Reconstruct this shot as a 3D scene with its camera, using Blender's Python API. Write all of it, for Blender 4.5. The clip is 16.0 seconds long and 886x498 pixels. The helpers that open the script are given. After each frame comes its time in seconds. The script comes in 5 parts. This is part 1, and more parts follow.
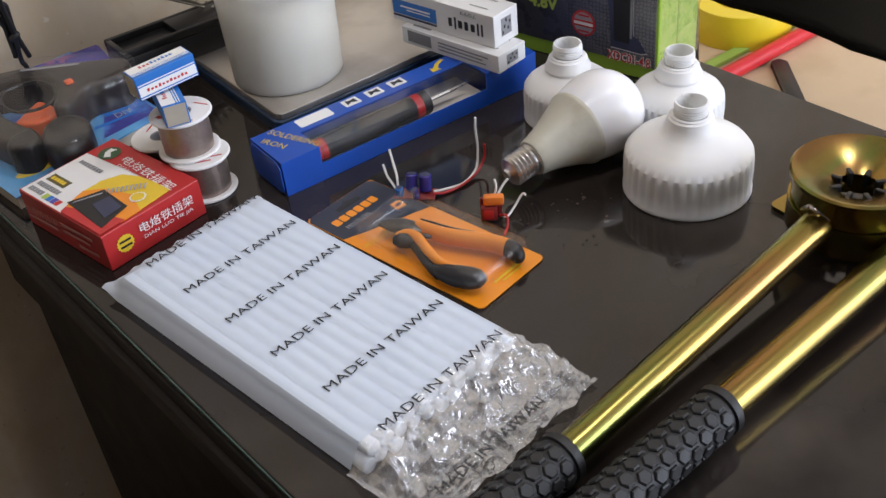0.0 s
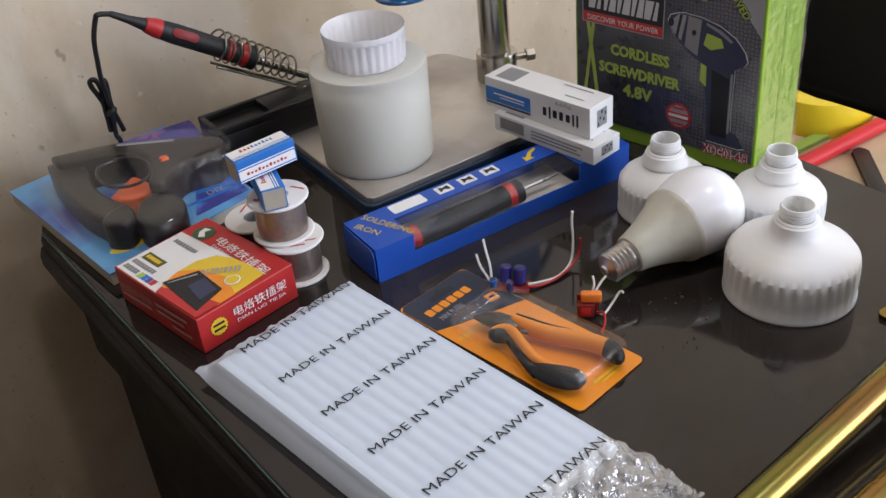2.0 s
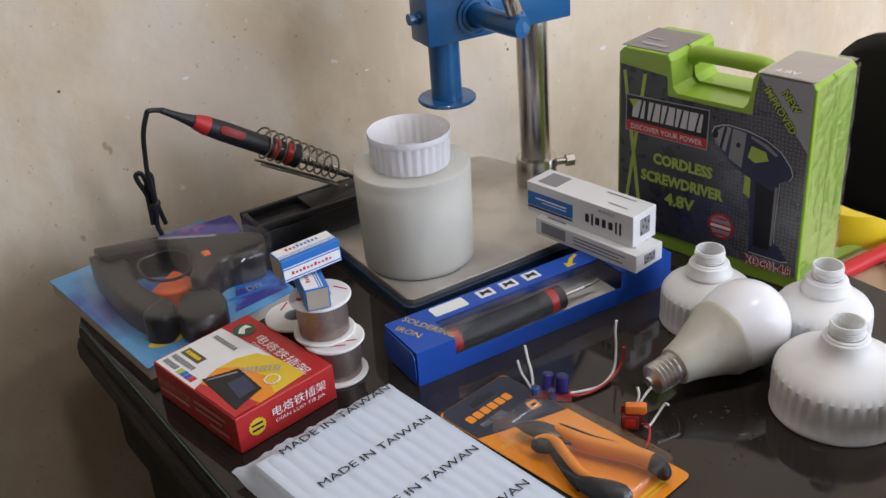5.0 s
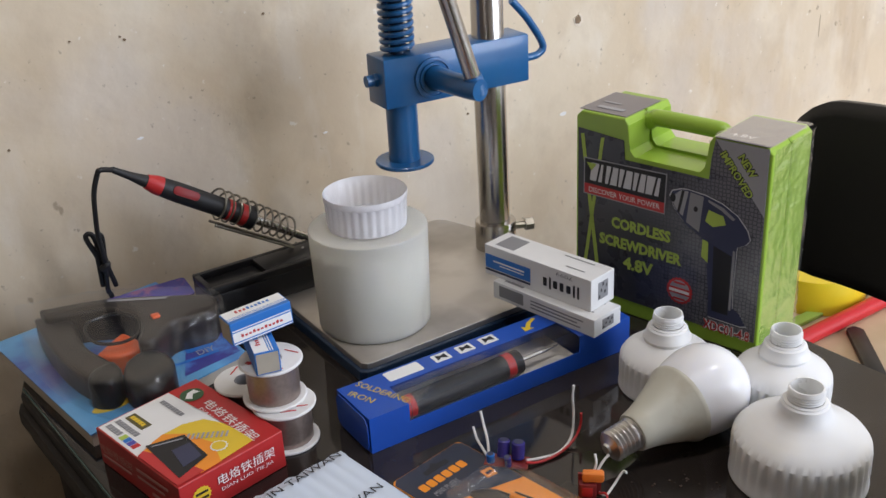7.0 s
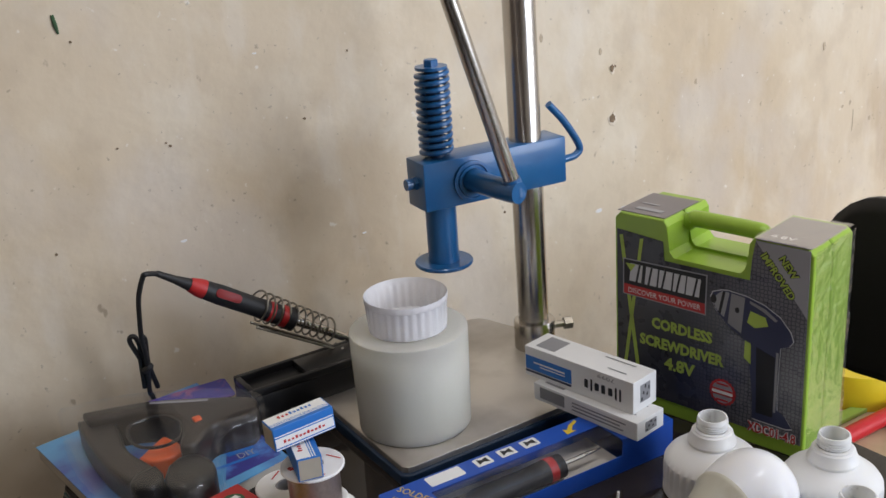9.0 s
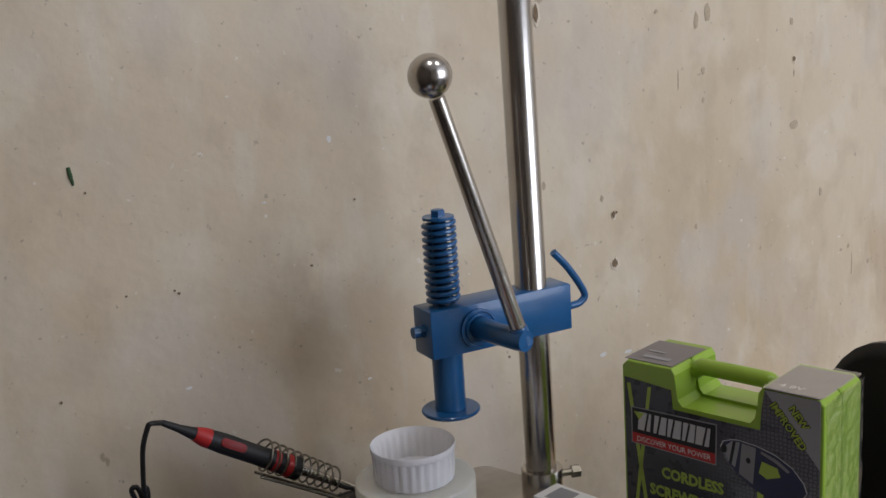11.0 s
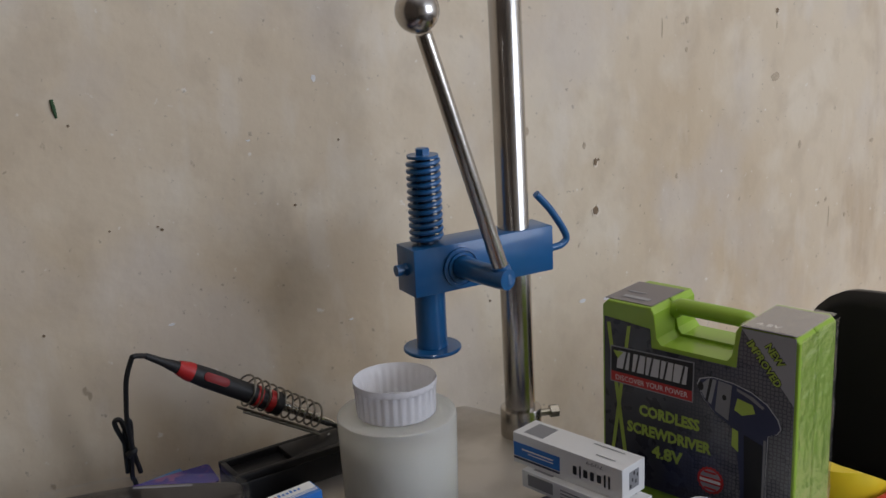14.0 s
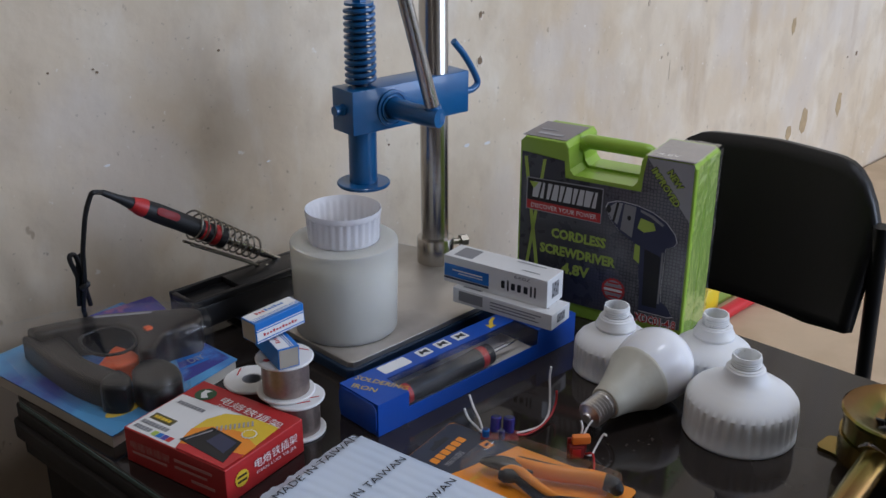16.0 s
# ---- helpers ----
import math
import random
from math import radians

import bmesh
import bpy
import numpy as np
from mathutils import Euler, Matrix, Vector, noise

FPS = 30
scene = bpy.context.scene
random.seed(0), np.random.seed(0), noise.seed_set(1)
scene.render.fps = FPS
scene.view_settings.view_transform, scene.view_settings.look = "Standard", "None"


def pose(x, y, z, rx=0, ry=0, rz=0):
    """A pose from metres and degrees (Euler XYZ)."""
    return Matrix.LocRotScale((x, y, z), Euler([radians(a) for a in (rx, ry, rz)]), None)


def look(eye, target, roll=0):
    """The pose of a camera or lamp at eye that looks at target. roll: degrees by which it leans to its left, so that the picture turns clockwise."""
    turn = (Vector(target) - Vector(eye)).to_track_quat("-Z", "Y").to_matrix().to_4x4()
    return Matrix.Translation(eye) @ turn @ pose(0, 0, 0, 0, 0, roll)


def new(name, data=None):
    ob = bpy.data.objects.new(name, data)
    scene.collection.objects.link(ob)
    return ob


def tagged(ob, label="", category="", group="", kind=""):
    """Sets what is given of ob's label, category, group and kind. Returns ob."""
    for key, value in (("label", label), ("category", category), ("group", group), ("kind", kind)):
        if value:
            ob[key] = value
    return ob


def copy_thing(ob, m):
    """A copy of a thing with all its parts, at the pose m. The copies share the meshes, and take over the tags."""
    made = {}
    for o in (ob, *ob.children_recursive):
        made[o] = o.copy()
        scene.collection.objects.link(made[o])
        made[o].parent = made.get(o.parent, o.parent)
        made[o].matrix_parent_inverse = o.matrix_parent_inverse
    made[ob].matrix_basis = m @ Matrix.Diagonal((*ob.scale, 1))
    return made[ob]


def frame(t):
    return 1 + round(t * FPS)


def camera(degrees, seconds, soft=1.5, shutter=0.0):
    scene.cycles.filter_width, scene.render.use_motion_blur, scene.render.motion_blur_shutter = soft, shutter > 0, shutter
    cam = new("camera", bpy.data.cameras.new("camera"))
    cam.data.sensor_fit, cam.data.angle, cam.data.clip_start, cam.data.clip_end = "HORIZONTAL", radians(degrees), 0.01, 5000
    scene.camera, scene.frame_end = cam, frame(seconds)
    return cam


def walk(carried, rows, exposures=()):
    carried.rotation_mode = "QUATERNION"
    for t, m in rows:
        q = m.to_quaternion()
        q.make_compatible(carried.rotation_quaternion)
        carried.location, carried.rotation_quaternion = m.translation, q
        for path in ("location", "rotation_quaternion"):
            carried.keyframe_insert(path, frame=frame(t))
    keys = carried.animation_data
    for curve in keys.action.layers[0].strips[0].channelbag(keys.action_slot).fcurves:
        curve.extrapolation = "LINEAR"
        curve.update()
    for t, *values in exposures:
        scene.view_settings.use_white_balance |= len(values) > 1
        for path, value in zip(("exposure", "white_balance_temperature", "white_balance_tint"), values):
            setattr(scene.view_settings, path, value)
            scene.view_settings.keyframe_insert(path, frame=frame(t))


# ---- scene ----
cam = camera(46.0, 16.0)

PATH = [
    (0, (0.065, -0.058, 1.261), (0.954, 1.263, 0.051), -6.5),
    (0.5, (0.055, -0.051, 1.269), (0.924, 1.313, 0.092), -6.9),
    (1, (0.047, -0.039, 1.279), (0.906, 1.355, 0.129), -6.9),
    (1.5, (0.044, -0.028, 1.28), (0.901, 1.387, 0.156), -6.6),
    (2, (0.047, -0.015, 1.281), (0.913, 1.406, 0.171), -5.9),
    (2.5, (0.049, -0.011, 1.283), (0.901, 1.415, 0.17), -5.9),
    (3, (0.046, -0.007, 1.287), (0.909, 1.445, 0.216), -5.7),
    (3.5, (0.042, -0.003, 1.291), (0.904, 1.465, 0.24), -5.7),
    (4, (0.034, 0.0, 1.295), (0.91, 1.486, 0.282), -5.4),
    (4.2, (0.03, 0.003, 1.297), (0.912, 1.494, 0.297), -5.1),
    (6.3, (0.051, 0.006, 1.272), (1.001, 1.513, 0.363), -3.1),
    (6.5, (0.054, 0.007, 1.272), (1.022, 1.501, 0.361), -2.9),
    (7, (0.048, 0.009, 1.277), (1.039, 1.528, 0.433), -3.1),
    (7.5, (0.043, 0.015, 1.281), (1.016, 1.571, 0.487), -3.6),
    (8, (0.045, 0.015, 1.285), (1.017, 1.589, 0.524), -3.8),
    (8.5, (0.043, 0.016, 1.288), (1.024, 1.596, 0.553), -3.9),
    (9, (0.042, 0.014, 1.293), (1.026, 1.614, 0.606), -4.0),
    (9.5, (0.045, 0.015, 1.299), (1.042, 1.629, 0.667), -3.8),
    (10, (0.042, 0.015, 1.306), (1.054, 1.649, 0.752), -3.8),
    (10.2, (0.04, 0.017, 1.308), (1.056, 1.657, 0.779), -3.9),
    (12.3, (0.028, 0.01, 1.304), (1.097, 1.66, 0.938), -3.4),
    (12.5, (0.027, 0.008, 1.3), (1.093, 1.657, 0.915), -3.3),
    (13, (0.027, 0.01, 1.295), (1.089, 1.647, 0.856), -3.1),
    (13.5, (0.026, 0.009, 1.292), (1.088, 1.639, 0.828), -3.0),
    (14, (0.022, 0.011, 1.288), (1.084, 1.625, 0.772), -2.8),
    (14.5, (0.021, 0.01, 1.29), (1.081, 1.596, 0.69), -2.6),
    (15, (-0.031, 0.004, 1.292), (1.154, 1.471, 0.625), -0.8),
    (15.5, (-0.113, 0.017, 1.298), (1.123, 1.388, 0.529), -0.1),
    (16, (-0.17, 0.018, 1.297), (1.14, 1.318, 0.528), 0.2),
]
walk(cam, [(t, look(eye, target, roll)) for t, eye, target, roll in PATH],
     [(0, 0.74, 6150, 16), (3.5, 0.62, 6150, 16), (8.7, 0.50, 6200, 14), (9.5, 0.16, 6250, 14), (10.2, -0.06, 6250, 15), (12.5, -0.40, 6250, 15), (14.5, -0.24, 6050, 15), (15.5, -0.22, 5700, 15), (16, 0.02, 5550, 15)])

# ---- light ----
world = bpy.data.worlds.new("world")
scene.world = world
world.use_nodes = True
wn = world.node_tree.nodes
wn["Background"].inputs["Color"].default_value = (0.75, 0.82, 1.0, 1)
wn["Background"].inputs["Strength"].default_value = 0.15


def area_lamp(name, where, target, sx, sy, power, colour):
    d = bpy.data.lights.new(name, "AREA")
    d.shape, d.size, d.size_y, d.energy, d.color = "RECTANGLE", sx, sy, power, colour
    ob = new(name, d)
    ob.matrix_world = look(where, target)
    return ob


# unseen window daylight added behind the camera's right shoulder, and two ceiling bulbs
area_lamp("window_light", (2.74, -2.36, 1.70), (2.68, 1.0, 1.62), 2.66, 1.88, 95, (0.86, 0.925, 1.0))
for x, y, power in ((0.32, 0.30, 4.6), (1.25, 0.05, 5.2)):
    area_lamp("ceiling_bulb", (x, y, 2.7), (x, y, 0), 0.16, 0.16, power, (1.0, 0.965, 0.91))


# ---- materials ----
def material(name, colour, rough=0.5, metal=0.0, vary=0.08, scale=30.0, bump=0.0, coat=0.0, spec=0.5, transmission=0.0, ior=1.45,
             second=None, mix_scale=6.0, mix_low=0.45, mix_high=0.65, sheen=0.0, sub=0.0):
    m = bpy.data.materials.new(name)
    m.use_nodes = True
    nt = m.node_tree
    b = nt.nodes["Principled BSDF"]
    co = nt.nodes.new("ShaderNodeTexCoord")
    no = nt.nodes.new("ShaderNodeTexNoise")
    no.inputs["Scale"].default_value, no.inputs["Detail"].default_value = scale, 6
    nt.links.new(co.outputs["Object"], no.inputs["Vector"])
    ramp = nt.nodes.new("ShaderNodeMix")
    ramp.data_type = "RGBA"
    ramp.inputs["A"].default_value = (*[c * (1 - vary) for c in colour], 1)
    ramp.inputs["B"].default_value = (*[min(1, c * (1 + vary)) for c in colour], 1)
    nt.links.new(no.outputs["Fac"], ramp.inputs["Factor"])
    out = ramp.outputs["Result"]
    if second:
        n2 = nt.nodes.new("ShaderNodeTexNoise")
        n2.inputs["Scale"].default_value, n2.inputs["Detail"].default_value = mix_scale, 8
        nt.links.new(co.outputs["Object"], n2.inputs["Vector"])
        mr = nt.nodes.new("ShaderNodeMapRange")
        mr.inputs["From Min"].default_value, mr.inputs["From Max"].default_value = mix_low, mix_high
        nt.links.new(n2.outputs["Fac"], mr.inputs["Value"])
        mx = nt.nodes.new("ShaderNodeMix")
        mx.data_type = "RGBA"
        mx.inputs["B"].default_value = (*second, 1)
        nt.links.new(mr.outputs["Result"], mx.inputs["Factor"])
        nt.links.new(out, mx.inputs["A"])
        out = mx.outputs["Result"]
    nt.links.new(out, b.inputs["Base Color"])
    rr = nt.nodes.new("ShaderNodeMapRange")
    rr.inputs["To Min"].default_value, rr.inputs["To Max"].default_value = max(0, rough * 0.82), min(1, rough * 1.18)
    nt.links.new(no.outputs["Fac"], rr.inputs["Value"])
    nt.links.new(rr.outputs["Result"], b.inputs["Roughness"])
    b.inputs["Metallic"].default_value = metal
    b.inputs["Coat Weight"].default_value = coat
    b.inputs["Coat Roughness"].default_value = 0.08
    b.inputs["Specular IOR Level"].default_value = spec
    b.inputs["Transmission Weight"].default_value = transmission
    b.inputs["IOR"].default_value = ior
    if sub:
        b.inputs["Subsurface Weight"].default_value = sub
        b.inputs["Subsurface Radius"].default_value = (1.0, 0.95, 0.8)
        b.inputs["Subsurface Scale"].default_value = 0.012
    if bump:
        bp = nt.nodes.new("ShaderNodeBump")
        bp.inputs["Strength"].default_value, bp.inputs["Distance"].default_value = bump, 0.002
        nt.links.new(no.outputs["Fac"], bp.inputs["Height"])
        nt.links.new(bp.outputs["Normal"], b.inputs["Normal"])
    return m


# ---- mesh helpers ----
CLEAR_FILMS = ("clear_window_film", "smoky_blister", "clear_blister", "clear_bag_film", "crumpled_clear_film", "shrink_wrap")


def mesh_of(name, bm, mat, smooth=False):
    me = bpy.data.meshes.new(name)
    bm.normal_update()
    bm.to_mesh(me)
    bm.free()
    me.materials.append(mat)
    if smooth:
        me.shade_smooth()
        me.set_sharp_from_angle(angle=radians(35))
    return me


def part(name, bm, mat, parent=None, label="", m=None, smooth=True):
    ob = new(name, mesh_of(name, bm, mat, smooth))
    ob.parent = parent
    if m is not None:
        ob.matrix_basis = m
    if label:
        ob["label"] = label
    ob.visible_shadow = mat.name not in CLEAR_FILMS
    return ob


def thing(name, m, label, category, group="", kind=""):
    ob = new(name)
    ob.matrix_basis = m
    ob.empty_display_size = 0.02
    return tagged(ob, label, category, group, kind)


def box(x0, y0, z0, x1, y1, z1, bevel=0.0, seg=2):
    bm = bmesh.new()
    bmesh.ops.create_cube(bm, size=1)
    for v in bm.verts:
        v.co = Vector((x0 if v.co.x < 0 else x1, y0 if v.co.y < 0 else y1, z0 if v.co.z < 0 else z1))
    if bevel:
        bmesh.ops.bevel(bm, geom=bm.edges[:], offset=bevel, segments=seg, profile=0.5, affect="EDGES", clamp_overlap=True)
    return bm


def lathe(profile, steps=48, close=True):
    """A turned shape from (radius, height) pairs, bottom first."""
    bm = bmesh.new()
    rings = []
    for r, z in profile:
        if r < 1e-6:
            rings.append([bm.verts.new((0, 0, z))])
        else:
            rings.append([bm.verts.new((r * math.cos(2 * math.pi * i / steps), r * math.sin(2 * math.pi * i / steps), z)) for i in range(steps)])
    for a, b in zip(rings, rings[1:]):
        for i in range(steps):
            j = (i + 1) % steps
            if len(a) == 1 and len(b) == 1:
                continue
            if len(a) == 1:
                bm.faces.new((a[0], b[j], b[i]))
            elif len(b) == 1:
                bm.faces.new((a[i], a[j], b[0]))
            else:
                bm.faces.new((a[i], a[j], b[j], b[i]))
    if close:
        if len(rings[0]) > 1:
            bm.faces.new(list(reversed(rings[0])))
        if len(rings[-1]) > 1:
            bm.faces.new(rings[-1])
    bmesh.ops.recalc_face_normals(bm, faces=bm.faces[:])
    return bm


def tube(points, radius, steps=10, cap=True, spread=None):
    """A round rod along points; radius may be one number or one for each point."""
    bm = bmesh.new()
    pts = [Vector(p) for p in points]
    rad = radius if isinstance(radius, (list, tuple)) else [radius] * len(pts)
    side = None
    rings = []
    for i, p in enumerate(pts):
        d = (pts[min(i + 1, len(pts) - 1)] - pts[max(i - 1, 0)]).normalized()
        if side is None:
            side = d.orthogonal().normalized()
        else:
            side = (side - d * side.dot(d)).normalized()
        up = d.cross(side)
        rings.append([bm.verts.new(p + rad[i] * (side * math.cos(2 * math.pi * k / steps) + up * math.sin(2 * math.pi * k / steps))) for k in range(steps)])
    for a, b in zip(rings, rings[1:]):
        for k in range(steps):
            bm.faces.new((a[k], a[(k + 1) % steps], b[(k + 1) % steps], b[k]))
    if cap:
        bm.faces.new(list(reversed(rings[0])))
        bm.faces.new(rings[-1])
    bmesh.ops.recalc_face_normals(bm, faces=bm.faces[:])
    return bm


def smooth_path(points, n=8):
    """Points on a soft curve through the given ones."""
    p = [Vector(q) for q in points]
    p = [2 * p[0] - p[1]] + p + [2 * p[-1] - p[-2]]
    out = []
    for i in range(1, len(p) - 2):
        for k in range(n):
            t = k / n
            a, b, c, d = p[i - 1], p[i], p[i + 1], p[i + 2]
            out.append(0.5 * (2 * b + (c - a) * t + (2 * a - 5 * b + 4 * c - d) * t * t + (3 * b - a - 3 * c + d) * t ** 3))
    out.append(p[-2])
    return out


def add(bm, other):
    """Joins a second bmesh into the first."""
    me = bpy.data.meshes.new("join")
    other.to_mesh(me)
    other.free()
    bm.from_mesh(me)
    bpy.data.meshes.remove(me)
    return bm


def moved(bm, m):
    bmesh.ops.transform(bm, matrix=m, verts=bm.verts[:])
    return bm


def plate(outline, z0, z1, bevel=0.0):
    """A flat slab with the given outline (anticlockwise)."""
    bm = bmesh.new()
    lo = [bm.verts.new((x, y, z0)) for x, y in outline]
    hi = [bm.verts.new((x, y, z1)) for x, y in outline]
    bm.faces.new(list(reversed(lo)))
    top = bm.faces.new(hi)
    n = len(lo)
    for i in range(n):
        bm.faces.new((lo[i], lo[(i + 1) % n], hi[(i + 1) % n], hi[i]))
    if bevel:
        bmesh.ops.bevel(bm, geom=list(top.edges), offset=bevel, segments=2, profile=0.5, affect="EDGES")
    bmesh.ops.recalc_face_normals(bm, faces=bm.faces[:])
    return bm


def round_rect(x0, y0, x1, y1, r, n=5):
    out = []
    for cx, cy, a in ((x1 - r, y0 + r, -90), (x1 - r, y1 - r, 0), (x0 + r, y1 - r, 90), (x0 + r, y0 + r, 180)):
        for k in range(n + 1):
            t = radians(a + 90 * k / n)
            out.append((cx + r * math.cos(t), cy + r * math.sin(t)))
    return out


def lettering(text, size, mat, parent, m, name="lettering", align="LEFT", squeeze=1.0, bold=0.0, shear=0.0, thick=0.0):
    """Words as a thin mesh, lying in the local xy plane of m."""
    c = bpy.data.curves.new(name, "FONT")
    c.body, c.size, c.align_x, c.align_y, c.offset, c.shear, c.extrude = text, size, align, "CENTER", bold, shear, thick
    c.resolution_u = 2
    t = bpy.data.objects.new("text", c)
    scene.collection.objects.link(t)
    bpy.context.view_layer.update()
    me = bpy.data.meshes.new_from_object(t.evaluated_get(bpy.context.evaluated_depsgraph_get()))
    bpy.data.objects.remove(t)
    bpy.data.curves.remove(c)
    me.transform(Matrix.Diagonal((squeeze, 1, 1, 1)))
    me.materials.clear()
    me.materials.append(mat)
    ob = new(name, me)
    ob.parent = parent
    ob.matrix_basis = m
    return ob


T = 0.75   # height of the table top


def wall_material():
    m = bpy.data.materials.new("old_cream_plaster")
    m.use_nodes = True
    nt = m.node_tree
    b = nt.nodes["Principled BSDF"]
    L = nt.links.new
    co = nt.nodes.new("ShaderNodeTexCoord")

    def noise_tex(scale, detail, stretch=(1, 1, 1), shift=(0, 0, 0)):
        mp = nt.nodes.new("ShaderNodeMapping")
        mp.inputs["Scale"].default_value, mp.inputs["Location"].default_value = stretch, shift
        n = nt.nodes.new("ShaderNodeTexNoise")
        n.inputs["Scale"].default_value, n.inputs["Detail"].default_value = scale, detail
        L(co.outputs["Object"], mp.inputs["Vector"])
        L(mp.outputs["Vector"], n.inputs["Vector"])
        return n.outputs["Fac"]

    def span(fac, lo, hi, top=1.0):
        r = nt.nodes.new("ShaderNodeMapRange")
        r.inputs["From Min"].default_value, r.inputs["From Max"].default_value, r.inputs["To Max"].default_value = lo, hi, top
        L(fac, r.inputs["Value"])
        return r.outputs["Result"]

    def blend(fac, a, colour):
        x = nt.nodes.new("ShaderNodeMix")
        x.data_type = "RGBA"
        L(fac, x.inputs["Factor"])
        if isinstance(a, tuple):
            x.inputs["A"].default_value = (*a, 1)
        else:
            L(a, x.inputs["A"])
        x.inputs["B"].default_value = (*colour, 1)
        return x.outputs["Result"]

    c = blend(span(noise_tex(2.2, 5), 0.38, 0.62), (0.60, 0.478, 0.322), (0.67, 0.567, 0.42))
    c = blend(span(noise_tex(12, 9, (1, 1, 0.8), (3, 0, 1)), 0.50, 0.64, 0.5), c, (0.73, 0.648, 0.515))
    c = blend(span(noise_tex(16, 9, (1, 1, 0.8), (9, 0, 4)), 0.52, 0.66, 0.40), c, (0.50, 0.40, 0.28))
    c = blend(span(noise_tex(20, 8, (1, 1, 0.35), (2, 0, 8)), 0.58, 0.68, 0.32), c, (0.74, 0.68, 0.59))
    c = blend(span(noise_tex(5.5, 6, (1, 1, 0.7), (5, 0, 6)), 0.50, 0.62, 0.55), c, (0.60, 0.53, 0.455))
    c = blend(span(noise_tex(4.4, 9, (1, 1, 0.42), (7, 0, 2)), 0.57, 0.72, 0.32), c, (0.48, 0.375, 0.24))
    # brown run marks, thicker towards the damp upper corner
    xyz = nt.nodes.new("ShaderNodeSeparateXYZ")
    L(co.outputs["Object"], xyz.inputs["Vector"])
    damp = nt.nodes.new("ShaderNodeMath")
    damp.operation = "MULTIPLY"
    L(span(noise_tex(13, 7, (1, 1, 0.28), (4, 0, 3)), 0.56, 0.68, 0.32), damp.inputs[0])
    L(span(xyz.outputs["X"], 0.9, 1.7), damp.inputs[1])
    c = blend(damp.outputs[0], c, (0.36, 0.235, 0.12))
    c = blend(span(noise_tex(42, 4, (1, 1, 0.6), (1, 5, 0)), 0.715, 0.76, 0.7), c, (0.34, 0.255, 0.17))
    c = blend(span(noise_tex(70, 3, (1, 1, 1), (6, 1, 2)), 0.69, 0.75, 0.7), c, (0.80, 0.76, 0.70))
    c = blend(span(noise_tex(110, 3), 0.69, 0.76, 0.6), c, (0.28, 0.22, 0.16))
    L(c, b.inputs["Base Color"])
    b.inputs["Roughness"].default_value = 0.62
    bp = nt.nodes.new("ShaderNodeBump")
    bp.inputs["Strength"].default_value, bp.inputs["Distance"].default_value = 0.6, 0.004
    L(noise_tex(17, 9), bp.inputs["Height"])
    L(bp.outputs["Normal"], b.inputs["Normal"])
    return m


def sleeve_material():
    """Glossy dark printed card: plain at one side, a grey honeycomb print at the other."""
    m = material("dark_printed_sleeve", (0.034, 0.035, 0.046), 0.28, vary=0.2, scale=50, coat=0.35)
    nt = m.node_tree
    L = nt.links.new
    b = nt.nodes["Principled BSDF"]
    base = b.inputs["Base Color"].links[0].from_socket
    co, sep = nt.nodes.new("ShaderNodeTexCoord"), nt.nodes.new("ShaderNodeSeparateXYZ")
    L(co.outputs["Object"], sep.inputs["Vector"])
    vo = nt.nodes.new("ShaderNodeTexVoronoi")
    vo.feature = "DISTANCE_TO_EDGE"
    vo.inputs["Scale"].default_value, vo.inputs["Randomness"].default_value = 250, 0.35
    L(co.outputs["Object"], vo.inputs["Vector"])
    cell, side, both = nt.nodes.new("ShaderNodeMapRange"), nt.nodes.new("ShaderNodeMapRange"), nt.nodes.new("ShaderNodeMath")
    cell.inputs["From Min"].default_value, cell.inputs["From Max"].default_value = 0.05, 0.18
    cell.inputs["To Min"].default_value = 0.25
    L(vo.outputs["Distance"], cell.inputs["Value"])
    side.inputs["From Min"].default_value, side.inputs["From Max"].default_value = 0.075, 0.165
    L(sep.outputs["X"], side.inputs["Value"])
    both.operation = "MULTIPLY"
    L(cell.outputs["Result"], both.inputs[0])
    L(side.outputs["Result"], both.inputs[1])
    mx = nt.nodes.new("ShaderNodeMix")
    mx.data_type = "RGBA"
    L(both.outputs[0], mx.inputs["Factor"])
    L(base, mx.inputs["A"])
    mx.inputs["B"].default_value = (0.15, 0.15, 0.165, 1)
    L(mx.outputs["Result"], b.inputs["Base Color"])
    return m


